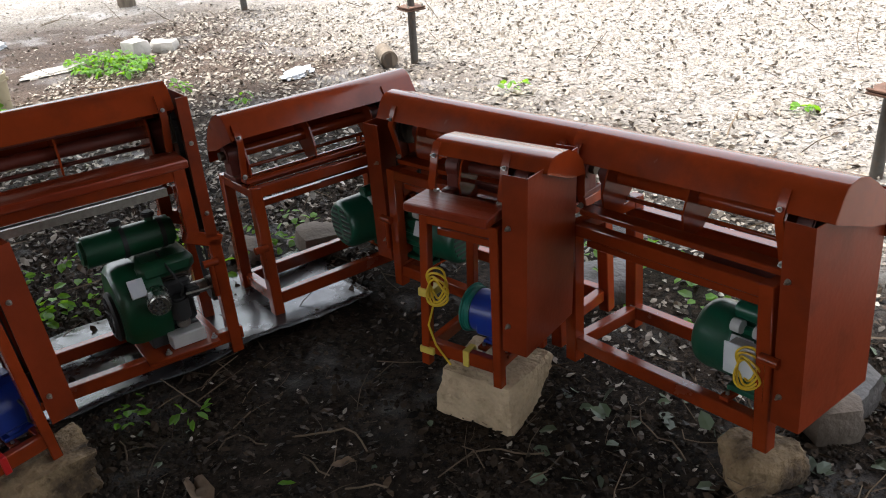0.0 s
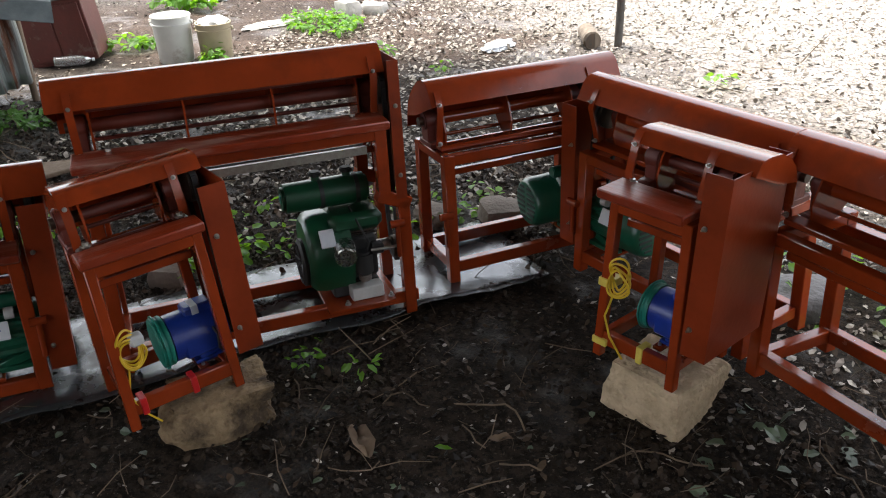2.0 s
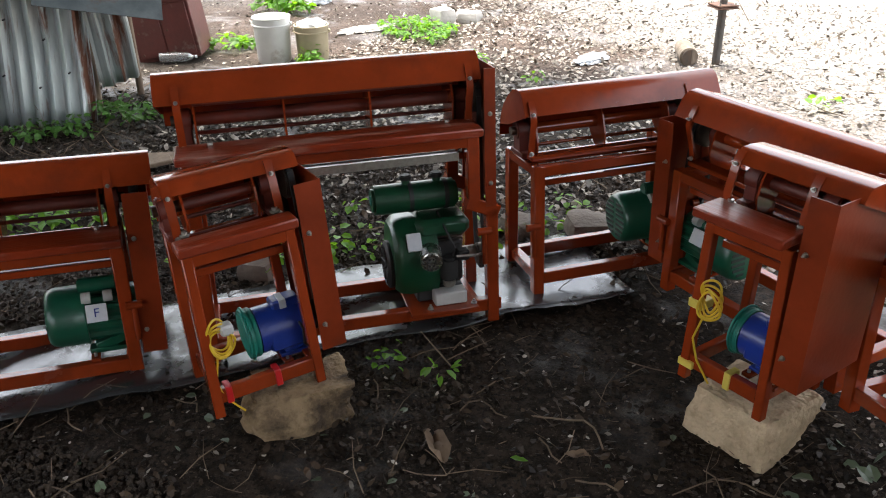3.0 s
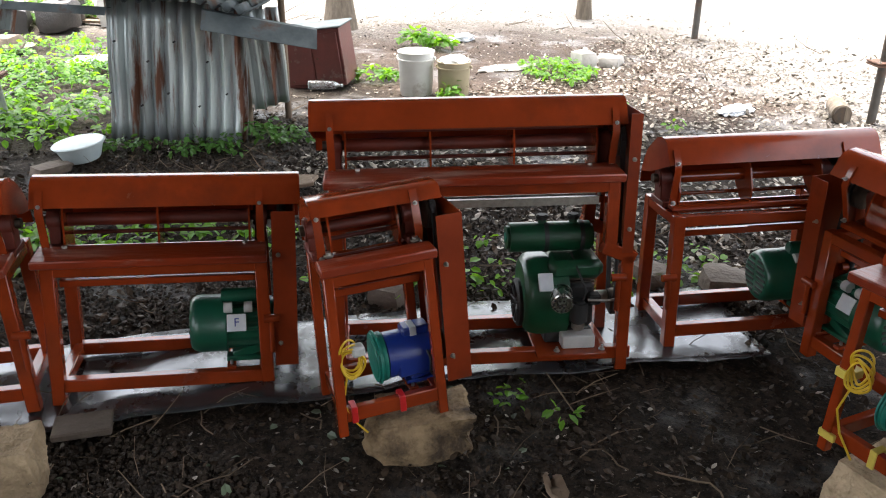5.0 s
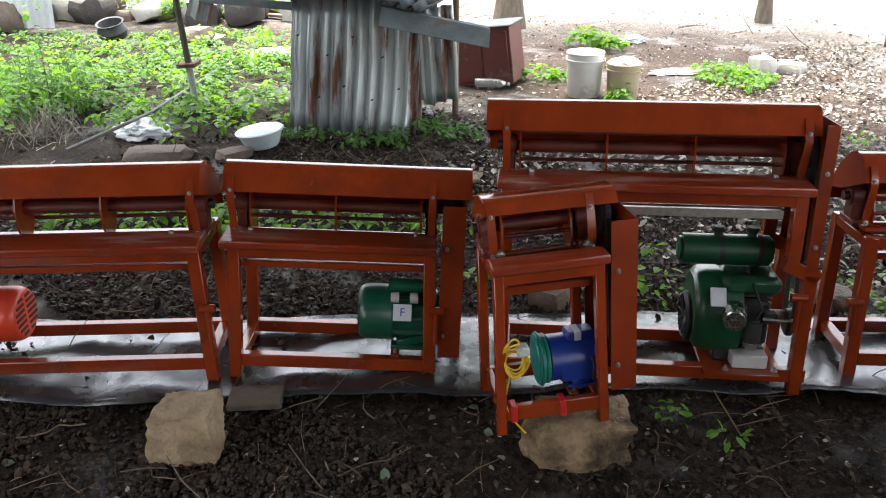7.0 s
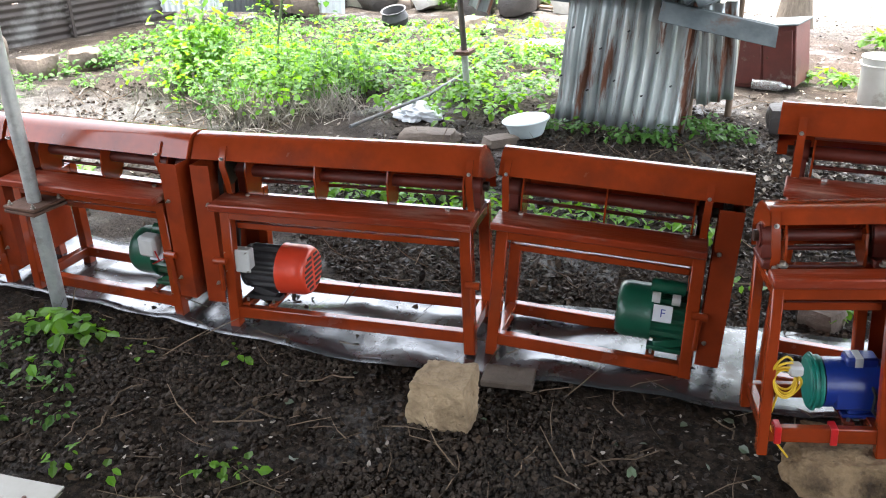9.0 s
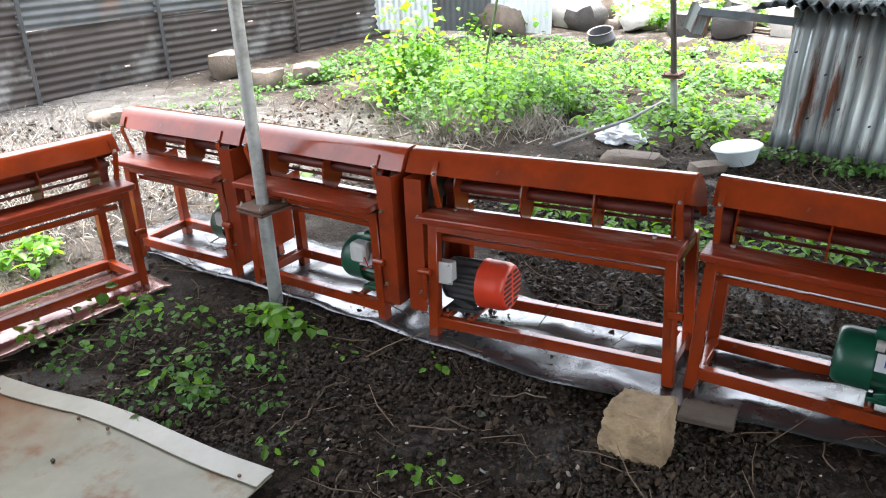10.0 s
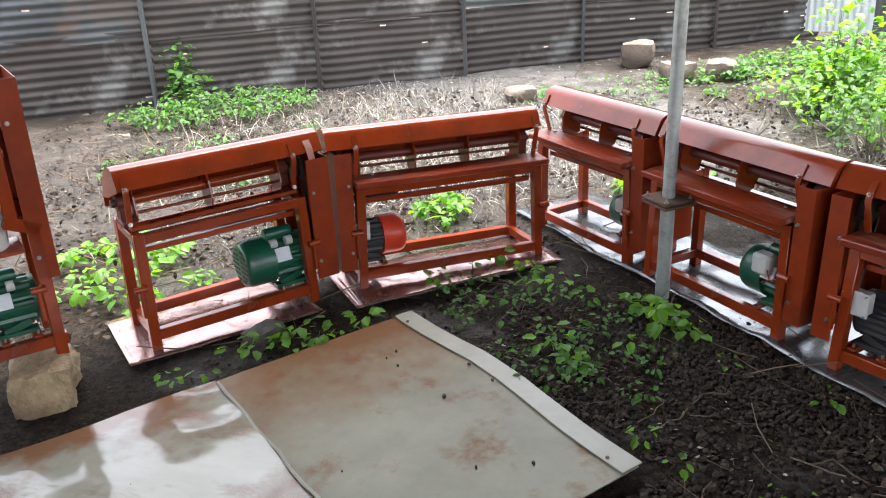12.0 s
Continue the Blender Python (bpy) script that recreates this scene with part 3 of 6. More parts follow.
def engine(parent, x, y, z):
    """A single-cylinder petrol engine: a round tank on top, a blower shell with its starter at the free end, a chrome air filter in front."""
    en = part("engine", box(B(), (x - 0.03, y - 0.06, z + 0.045), (x + 0.13, y + 0.11, z + 0.22), 0.02), CHARCOAL, parent, "green and black single-cylinder petrol engine")
    for i in range(8):
        part("cooling_fin", box(B(), (x + 0.02, y - 0.085, z + 0.135 + i * 0.012), (x + 0.135, y + 0.095, z + 0.141 + i * 0.012), 0.001), DARK_STEEL, en)
    part("drive_shaft", rod(B(), (x + 0.12, y, z + 0.12), (x + 0.22, y, z + 0.12), 0.022, 16), STEEL, en)
    part("foot", box(B(), (x - 0.03, y - 0.10, z + 0.0), (x + 0.13, y + 0.12, z + 0.05), 0.006), CHARCOAL, en)
    # blower shell: rounded, slanting at its upper front, narrower towards the free end
    ring = [(-0.098, 0.035), (0.085, 0.035), (0.115, 0.08), (0.122, 0.15), (0.10, 0.23), (0.055, 0.275), (-0.035, 0.280), (-0.085, 0.255), (-0.122, 0.20), (-0.130, 0.13), (-0.118, 0.07)]
    bm = B()
    loops = []
    for dx, f in ((0.045, 1.0), (-0.055, 1.0), (-0.085, 0.95), (-0.100, 0.84), (-0.102, 0.64)):
        loops.append([bm.verts.new((x + dx, y + a * f, z + 0.14 + (b - 0.14) * f)) for a, b in ring])
    n = len(ring)
    for one, two in zip(loops, loops[1:]):
        for j in range(n):
            bm.faces.new((one[j], one[(j + 1) % n], two[(j + 1) % n], two[j]))
    bm.faces.new(loops[0][::-1]), bm.faces.new(loops[-1])
    bmesh.ops.subdivide_edges(bm, edges=list(bm.edges), cuts=1, use_grid_fill=True, smooth=0.6)
    shell = part("blower_housing", bm, GREEN_DARK, en, "dark green blower housing")
    bm = lathe(B(), [(0.082, 0), (0.082, 0.012), (0.070, 0.020), (0.064, 0.010), (0.01, 0.008)], 28)
    bmesh.ops.transform(bm, matrix=Matrix.Translation((x - 0.100, y - 0.008, z + 0.115)) @ Matrix.Rotation(-math.pi / 2, 4, "Y"), verts=bm.verts)
    part("recoil_starter", bm, BLACK, shell)
    for i in range(10):
        a = 2 * math.pi * i / 10
        part("starter_spoke", bar(B(), (x - 0.114, y - 0.008 + 0.02 * math.cos(a), z + 0.115 + 0.02 * math.sin(a)), (x - 0.118, y - 0.008 + 0.066 * math.cos(a), z + 0.115 + 0.066 * math.sin(a)), 0.006, 0.004, 0.001), CHARCOAL, shell)
    # top cowl over the cylinder
    cowl = box(B(), (x - 0.02, y - 0.105, z + 0.225), (x + 0.16, y + 0.085, z + 0.290), 0.020)
    part("side_cowl", cowl, GREEN_DARK, en)
    m = Matrix.Translation((x - 0.035, y - 0.110, z + 0.229)) @ Matrix.Rotation(radians(-34), 4, "X")
    part("label_plate", box(B(), (-0.024, -0.004, -0.034), (0.024, 0.004, 0.026), 0.001, m), WHITE_LABEL, en, "white printed label")
    part("label_plate", box(B(), (-0.020, -0.004, 0.032), (0.022, 0.004, 0.054), 0.001, m @ Matrix.Translation((0, 0.006, 0)) @ Matrix.Rotation(radians(-22), 4, "X")), RED_TAPE, en, "red warning label")
    # round tank on straps
    tank = part("tank", rod(B(), (x - 0.15, y + 0.01, z + 0.342), (x + 0.14, y + 0.01, z + 0.342), 0.050, 30, bevel=0.010), GREEN_DARK, en, "dark green round fuel tank")
    part("end_sticker", rod(B(), (x - 0.1525, y + 0.01, z + 0.342), (x - 0.15, y + 0.01, z + 0.342), 0.017, 18), TEAL, tank)
    for dx in (-0.02, 0.10):
        part("strap", rod(B(), (x + dx - 0.007, y + 0.01, z + 0.342), (x + dx + 0.007, y + 0.01, z + 0.342), 0.0525, 30), CHARCOAL, tank)
    for dx in (-0.03, 0.075):
        part("filler_neck", rod(B(), (x + dx, y + 0.01, z + 0.385), (x + dx, y + 0.01, z + 0.405), 0.014, 16), GREEN_DARK, tank)
        part("filler_cap", rod(B(), (x + dx, y + 0.01, z + 0.403), (x + dx, y + 0.01, z + 0.420), 0.021, 18, bevel=0.004), BLACK, tank)
    # chrome perforated air filter, black carburettor, governor levers
    air = part("air_filter", rod(B(), (x + 0.02, y - 0.10, z + 0.185), (x + 0.005, y - 0.185, z + 0.178), 0.036, 24, bevel=0.006), CHROME, en, "shiny chrome air filter cap")
    for ring_r, count in ((0.013, 6), (0.026, 12)):
        for i in range(count):
            a = 2 * math.pi * i / count
            p = (x + 0.004 + ring_r * math.cos(a), y - 0.1845, z + 0.178 + ring_r * math.sin(a))
            part("vent_hole", rod(B(), p, (p[0], p[1] - 0.003, p[2]), 0.0038, 8), BLACK, air)
    part("carburettor", rod(B(), (x + 0.075, y - 0.125, z + 0.085), (x + 0.075, y - 0.125, z + 0.165), 0.030, 18, bevel=0.008), BLACK, en)
    part("bowl", rod(B(), (x + 0.075, y - 0.125, z + 0.06), (x + 0.075, y - 0.125, z + 0.086), 0.022, 18, bevel=0.006), STEEL, en)
    part("magneto_cover", box(B(), (x + 0.03, y - 0.105, z + 0.06), (x + 0.13, y - 0.06, z + 0.21), 0.010), BLACK, en)
    part("ignition_coil", box(B(), (x + 0.105, y - 0.14, z + 0.15), (x + 0.145, y - 0.10, z + 0.185), 0.005), BLACK, en)
    part("lever", pipe(B(), [(x + 0.10, y - 0.14, z + 0.17), (x + 0.16, y - 0.16, z + 0.175), (x + 0.20, y - 0.14, z + 0.168)], 0.005), STEEL, en)
    part("fuel_pipe", pipe(B(), [(x + 0.06, y - 0.05, z + 0.30), (x + 0.07, y - 0.12, z + 0.26), (x + 0.095, y - 0.14, z + 0.20), (x + 0.085, y - 0.13, z + 0.16)], 0.004), BLACK, en)
    part("mount_plate", box(B(), (x - 0.07, y - 0.19, z - 0.012), (x + 0.16, y + 0.14, z), 0.002), RED, parent, "red painted engine plate")
    part("mount_block", box(B(), (x + 0.02, y - 0.15, z), (x + 0.13, y - 0.075, z + 0.045), 0.004), GREY_BOX, en, "grey metal mounting block")
    for dx in (0.0, 0.15):
        hexbolt((x + dx, y - 0.16, z), (0, 0, 1), parent, 0.010)
    return en


# ---- the machines ----
def hood_line(h, k=1.0, flat=False):
    if flat:
        pts = [(0.040, 0.172), (0.062, 0.206), (0.075, 0.213), (0.12, 0.215), (0.19, 0.208), (0.25, 0.182), (0.30, 0.14), (0.325, 0.085), (0.330, 0.0)]
        return [(0.19 + (y - 0.19) * k, h + z * k) for y, z in pts]
    pts = [(0.040, 0.164), (0.069, 0.218), (0.079, 0.230), (0.097, 0.239), (0.126, 0.242), (0.165, 0.233), (0.210, 0.206), (0.255, 0.172), (0.288, 0.130), (0.308, 0.085), (0.316, 0.042)]
    return [(0.19 + (y - 0.19) * k, h + z * k) for y, z in pts]


def machine(label, W, m, side=1, h=0.465, D=0.30, splay=(0.012, 0.012), over=(0.015, 0.105), style="green", plank=True, phase=0.2, plates=1, k=1.0,
            guard_z=(0.10, 0.62), motor_y=0.13, motor_z=0.20, motor_k=1.12, mark=False, tray=(0.45, 0.95), motor_gap=-0.012, step=False, hooks=(0.27, 0.27), plank_d=0.118, plank_tilt=3, s=0.040, guard_w=0.072, flat=False, kind="threshing_machine"):
    """A belt-driven machine on a welded frame: x runs along its front from the left foot, y to its back. side: the end of its belt guard."""
    root = thing(kind, label, "machine", m, "machines in the yard")
    X = (lambda x: x) if side > 0 else (lambda x: W - x)
    far, near = (1, 0) if side > 0 else (0, 1)
    # legs
    for x, sp in ((0, -splay[0]), (W - s, splay[1])):
        for y, sy in ((0, -0.004), (D - s, 0.010)):
            foot = h - 0.23 if step and x > 0 else 0.0
            part("leg", bar(B(), (x + s / 2 + (sp if not foot else 0), y + s / 2 + sy, foot), (x + s / 2, y + s / 2, h - 0.002), s, s, 0.003), RED, root)
            if foot:
                part("leg_offset", bar(B(), (x - 0.004, y + s / 2 + sy, foot + 0.012), (x + s + 0.062, y + s / 2 + sy, foot - 0.034), s, 0.044, 0.003), RED, root)
                part("outer_leg", bar(B(), (x + s / 2 + 0.060, y + s / 2 + sy, 0.0), (x + s / 2 + 0.058, y + s / 2 + sy, foot - 0.02), s, s, 0.003), RED, root)
    for y in (s / 2, D - s / 2):
        part("bottom_rail", bar(B(), (s * 0.5 - splay[0] * 0.8, y, 0.062), (W - s * 0.5 + splay[1] * 0.8, y, 0.062), s * 0.86, 0.044, 0.003), RED, root)
        low = 0.021 if y < D / 2 else 0.055
        part("top_rail", bar(B(), (s * 0.5, y, h - low), (W - s * 0.5, y, h - low), s * 0.92, 0.036, 0.003), RED, root)
    for x in (s / 2, W - s / 2):
        part("side_rail", bar(B(), (x, s * 0.8, 0.062), (x, D - s * 0.8, 0.062), s * 0.86, 0.040, 0.003), RED, root)
        part("side_rail", bar(B(), (x, s * 0.8, h - 0.022), (x, D - s * 0.8, h - 0.022), s * 0.86, 0.034, 0.003), RED, root)
    part("cross_bar", bar(B(), (s, 0.055, h - 0.075), (W - s, 0.055, h - 0.075), 0.022, 0.022, 0.002), RED, root)
    if plank:
        pl = part("plank", box(B(), (-0.012, -plank_d, 0.0), (W - (0.0 if side > 0 else -0.012), 0.010, 0.026), 0.004, Matrix.Translation((0, plank_d - 0.05, h + 0.012)) @ Matrix.Rotation(radians(plank_tilt), 4, "X")), RED_TOP, root, "red painted wooden feed plank")
        for f in (0.10, 0.90):
            nut = rod(B(), (W * f, 0.055, h + 0.030), (W * f, 0.055, h + 0.0365), 0.014, 16, bevel=0.001)
            rod(nut, (W * f, 0.055, h + 0.034), (W * f, 0.055, h + 0.044), 0.0085, 6)
            part("bolt", nut, STEEL, pl, "zinc bolt with washer")
            part("adjusting_slot", box(B(), (W * f - 0.006, 0.022, h + 0.0285), (W * f + 0.006, 0.045, h + 0.0318)), BLACK, pl)
    else:
        part("feed_bar", bar(B(), (0.01, 0.075, h + 0.012), (W - 0.01, 0.075, h + 0.012), 0.05, 0.018, 0.003), RED, root)
    # rotor: a tube with pointed plates across it, two flat blades and two thin rods along them
    cy, cz, rr = 0.180, h + 0.078 * k + 0.01, 0.112 * k
    x0, x1 = 0.050, W - 0.050
    part("shaft", rod(B(), (-0.02, cy, cz), (W + 0.02, cy, cz), 0.016, 14), DARK_STEEL, root)
    # behind a plank the rotor is darkened, the hood's shade put into its paint
    inner = RED_SHADED if plank else RED
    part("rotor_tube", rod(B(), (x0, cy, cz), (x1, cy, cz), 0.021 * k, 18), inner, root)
    c = Vector((cy, cz))
    n = plates + 2
    for i in range(n):
        x = x0 + (x1 - x0 - 0.006) * i / (n - 1)
        for a in (phase, phase + math.pi):
            d, e = Vector((math.cos(a), math.sin(a))), Vector((-math.sin(a), math.cos(a)))
            outline = [c + e * 0.066 * k, c - e * 0.066 * k, c + d * rr * 0.62 - e * 0.052 * k, c + d * rr - e * 0.014, c + d * rr + e * 0.014, c + d * rr * 0.62 + e * 0.052 * k]
            part("spoke_plate", prism(B(), [tuple(p) for p in outline], x, x + 0.006), RED, root, smooth=False)
    for a in (phase, phase + math.pi):
        p = c + Vector((math.cos(a), math.sin(a))) * rr * 0.96
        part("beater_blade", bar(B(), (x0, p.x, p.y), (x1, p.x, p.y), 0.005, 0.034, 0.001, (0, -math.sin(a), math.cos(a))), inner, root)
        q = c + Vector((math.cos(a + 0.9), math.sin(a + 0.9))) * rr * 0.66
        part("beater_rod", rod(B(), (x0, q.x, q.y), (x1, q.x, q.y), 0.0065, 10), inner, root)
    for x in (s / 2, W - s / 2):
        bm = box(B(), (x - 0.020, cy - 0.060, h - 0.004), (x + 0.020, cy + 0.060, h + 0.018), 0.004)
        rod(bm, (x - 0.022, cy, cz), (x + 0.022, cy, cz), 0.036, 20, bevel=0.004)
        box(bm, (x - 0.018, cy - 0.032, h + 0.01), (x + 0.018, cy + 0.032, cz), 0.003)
        part("bearing_block", bm, RED_SHADED, root)
    # hood with end plates
    lo, hi = sorted((X(-over[0]), X(W + over[1])))
    line = hood_line(h, k, flat)
    hd = part("hood", sheet(B(), line, lo, hi, 0.0035), RED, root, "curved red sheet-steel hood")
    for a in (lo, hi - 0.003):
        part("end_plate", prism(B(), line[:-1] + [(0.19 + 0.02 * k, h + 0.105 * k)], a - 0.0005, a + 0.0035), RED, hd, smooth=False)
    for x in (X(0.012), X(W - 0.018)):
        st = [(0.068, h + 0.026), (0.056, h + 0.075), (0.034, h + 0.150), (0.044, h + 0.182), (0.060, h + 0.212)]
        st = [(0.19 + (y - 0.19) * (k if z > h + 0.1 else 1), h + (z - h) * k) for y, z in st]
        part("strap", sheet(B(), st, x - 0.011, x + 0.011, 0.006), RED, root, "flat red steel strap")
        hexbolt((x, 0.058, h + 0.030 * k), (0, -1, 0.2), root, 0.008)
        hexbolt((x, 0.19 - 0.152 * k - 0.006, h + 0.172 * k), (0, -1, 0.4), root, 0.006)
    # belt guard, pulleys and belt
    gx = W + 0.016
    outline = [(X(gx), 0.000), (X(gx), -0.004), (X(gx + guard_w), -0.004), (X(gx + guard_w), D + 0.01), (X(gx + 0.01), D + 0.01)]
    if side < 0:
        outline = outline[::-1]
    gd = part("belt_guard", sheet(B(), outline, guard_z[0], guard_z[1] * 1.0, 0.003, 2), RED_DULL, root, "red sheet-steel belt guard", smooth=False)
    for z in (guard_z[0] + 0.08, guard_z[1] - 0.14):
        hexbolt((X(gx + 0.018), -0.004, z), (0, -1, 0), gd, 0.007)
    bx = gx + min(0.032, guard_w * 0.5)
    part("drive_pulley", rod(B(), (X(bx - 0.014), cy, cz), (X(bx + 0.014), cy, cz), 0.055, 24, bevel=0.003), DARK_STEEL, root)
    part("motor_pulley", rod(B(), (X(bx - 0.014), motor_y, motor_z), (X(bx + 0.014), motor_y, motor_z), 0.040, 24, bevel=0.003), DARK_STEEL, root)
    belt = []
    a0 = math.atan2(cz - motor_z, cy - motor_y)
    for c, r, a1 in (((cy, cz), 0.060, a0 - math.pi / 2), ((motor_y, motor_z), 0.045, a0 + math.pi / 2)):
        for i in range(9):
            a = a1 + math.pi * i / 8
            belt.append((c[0] + r * math.cos(a), c[1] + r * math.sin(a)))
    bm = B()
    for i in range(len(belt)):
        p, q = belt[i], belt[(i + 1) % len(belt)]
        bar(bm, (X(bx), p[0], p[1]), (X(bx), q[0], q[1]), 0.014, 0.010, 0.0)
    part("belt", bm, BLACK, root)
    # tray under the rotor, motor, hooks on the legs
    if tray:
        t0, t1 = sorted((X(W * tray[0]), X(W * tray[1])))
        part("tray", sheet(B(), [(0.045, h - 0.062), (0.05, h - 0.085), (0.24, h - 0.125), (0.25, h - 0.10)], t0, t1, 0.003), RED_SHADED, root, "thin sheet-steel chute tray", smooth=False)
    if style == "engine":
        engine(root, W * 0.765 + 0.03, 0.15, 0.085)
    elif style:
        motor(root, X(W - motor_gap), side, style, motor_y, motor_z, motor_k, mark)
    for i, z in enumerate(hooks):
        if z:
            x = -0.012 if i == 0 else W + 0.008
            bm = rod(B(), (x - 0.024, -0.012, z), (x + 0.024, -0.012, z), 0.013, 14)
            rod(bm, (x, -0.014, z), (x, -0.014, z - 0.115), 0.009, 12, bevel=0.002)
            part("locking_pin", bm, RED, root, "red steel locking pin")
    if step:
        part("outer_rail", bar(B(), (W - 0.02, 0.02, 0.062), (W + 0.07, 0.02, 0.062), 0.034, 0.044, 0.003), RED, root)
        part("channel", sheet(B(), [(0.03, h - 0.060), (0.03, h - 0.085), (0.075, h - 0.085), (0.075, h - 0.060)], 0.05, W - 0.06, 0.003), STEEL, root, "bare steel channel under the plank", smooth=False)
    return root


# ---- setting: ground, shelter, fence ----
def ground_height(x, y):
    return 0.016 * noise.noise(Vector((x * 1.1, y * 1.1, 0.3))) + 0.008 * noise.noise(Vector((x * 5.0, y * 5.0, 1.7))) - 0.010


def make_ground():
    xs = np.concatenate([-np.geomspace(400, 13, 22), np.arange(-12.6, -6, 0.15), np.arange(-6, 2.4, 0.05), np.arange(2.4, 8, 0.2), np.geomspace(8.4, 400, 22)])
    ys = np.concatenate([-np.geomspace(400, 7, 22), np.arange(-6.6, -3, 0.2), np.arange(-3, 5, 0.05), np.arange(5, 13, 0.15), np.geomspace(13.5, 400, 22)])
    verts = [(float(x), float(y), ground_height(x, y)) for y in ys for x in xs]
    nx = len(xs)
    faces = [(j * nx + i, j * nx + i + 1, (j + 1) * nx + i + 1, (j + 1) * nx + i) for j in range(len(ys) - 1) for i in range(nx - 1)]
    me = bpy.data.meshes.new("ground")
    me.from_pydata(verts, [], faces)
    me.materials.append(GROUND)
    me.shade_smooth()
    return tagged(new("ground", me), "dark damp soil yard, pale and dry further out with daylight painted in", "ground", "", "structure")


make_ground()


def corrugated(bm, width, height, pitch=0.076, depth=0.018, across=True, wave=0.0, thick=0.0012, seed=0.0):
    """A corrugated sheet in its own x (width) and z (height); the ridges run up, or along x where across is False."""
    n = max(2, int((width if across else height) / pitch * 6))
    m = 7 if across else 26
    grid = []
    for i in range(n + 1):
        row = []
        for j in range(m + 1):
            f, g = i / n, j / m
            x, z = (f * width, g * height) if across else (g * width, f * height)
            y = depth * 0.5 * math.sin(2 * math.pi * (x if across else z) / pitch) + wave * noise.noise(Vector((x * 2.2, z * 2.2, seed)))
            row.append(bm.verts.new((x, y, z)))
        grid.append(row)
    q = random.Random(int(seed * 10))
    holes = {(q.randrange(n), q.randrange(m)) for _ in range(0 if across else 2)}
    for i in range(n):
        for j in range(m):
            if (i, j) not in holes:
                bm.faces.new((grid[i][j], grid[i + 1][j], grid[i + 1][j + 1], grid[i][j + 1]))
    return bm


def stand(x, y, z=0.0, ang=0.0, rx=0.0, ry=0.0):
    return pose(x, y, z, rx, ry, ang)


# the fence of old horizontal corrugated sheets
fa, fb = Vector((-5.35, -6.40)), Vector((-10.75, 2.05))
f_dir = (fb - fa).normalized()
f_ang = math.degrees(math.atan2(f_dir.y, f_dir.x))
fence = thing("fence", "old rusty corrugated zinc fence on dark posts", "fence", None, "", "structure")
run = (fb - fa).length
xcur, idx = 0.0, 0
rf = random.Random(5)
while xcur < run:
    wdt = rf.choice((1.35, 1.7, 1.15, 1.5))
    for lvl in range(3):
        z0 = -0.02 + lvl * 0.64 + rf.uniform(-0.04, 0.02)
        bm = corrugated(B(), wdt + 0.06, 0.68, 0.076, 0.016, False, 0.03, seed=idx * 3.1 + lvl)
        p = fa + f_dir * xcur
        ob = part("sheet", bm, FENCE_BROWN if 2.3 < xcur < 5.0 and lvl < 2 or (idx * 7 + lvl * 3) % 7 == 0 else FENCE, fence)
        ob.matrix_local = stand(p.x + 0.010 * lvl, p.y, z0, f_ang, 0, rf.uniform(-0.8, 0.8))
    p = fa + f_dir * (xcur + 0.02)
    q = p + Vector((-f_dir.y, f_dir.x)) * -0.05
    bm = bar(B(), (q.x, q.y, -0.1), (q.x, q.y, 2.05), 0.034, 0.034, 0.004)
    part("post", bm, FENCE_BROWN if idx % 3 == 0 else FENCE, fence)
    xcur += wdt
    idx += 1
# paler upright sheets at the fence's end
ang2 = 55.0
for i in range(3):
    d2 = Vector((math.cos(radians(ang2)), math.sin(radians(ang2))))
    p = fb + d2 * (0.74 * i)
    ob = part("upright_sheet", corrugated(B(), 0.78, 1.9, 0.076, 0.018, True, 0.02, seed=20 + i), FENCE_PALE if i != 1 else FENCE, fence)
    ob.matrix_local = stand(p.x, p.y, 0.06, ang2, 0, (-2, 1.5, 3)[i])

# the shelter: steel pipe posts with flange joints, a sheet roof, and an unseen rear wall added to block light
AC, AL = Vector((0.8, 0.6)), Vector((-0.6, 0.8))


def shelter_at(a, l, z=0.0):
    v = AC * a + AL * l
    return Vector((v.x, v.y, z))


def pipe_post(x, y, flange, height, r, label, lean=(0, 0), base_mat=GALV, box_sign=False, top_mat=GALV):
    root = thing("steel_post", label, "post", stand(x, y, 0, 37, lean[0], lean[1]), "posts of the yard")
    part("lower_pipe", rod(B(), (0, 0, -0.12), (0, 0, flange), r * 1.12, 24), base_mat, root)
    part("upper_pipe", rod(B(), (0, 0, flange), (0, 0, height), r, 24), top_mat, root)
    for z in (flange - 0.008, flange + 0.008):
        part("flange", box(B(), (-r * 3.0, -r * 3.0, z - 0.006), (r * 3.0, r * 3.0, z + 0.006), 0.003), RUST, root, "rusty square flange plate")
    for i in (-1, 1):
        for j in (-1, 1):
            hexbolt((i * r * 2.3, j * r * 2.3, flange + 0.014), (0, 0, 1), root, 0.009)
    if box_sign:
        part("plate", box(B(), (0.04, -0.02, flange + 0.06), (0.24, 0.0, flange + 0.3), 0.003), WOOD, root)
    return root


pipe_post(-3.325, 0.135, 0.43, 2.75, 0.026, "galvanised pipe post with a rusty flange joint")
pipe_post(-5.30, 3.16, 0.33, 2.75, 0.022, "thin pipe post on a pale base with a flange", (2, -3), GALV, False, GALV_DARK)
pipe_post(-0.51, 6.43, 0.40, 2.75, 0.026, "steel post with a crosswise joint beside a log", (0, 0), GALV_DARK, False, GALV_DARK)
pipe_post(-2.53, 8.95, 0.42, 2.75, 0.030, "steel post with a plate fixed to it", (0, 0), GALV_DARK, True, GALV_DARK)
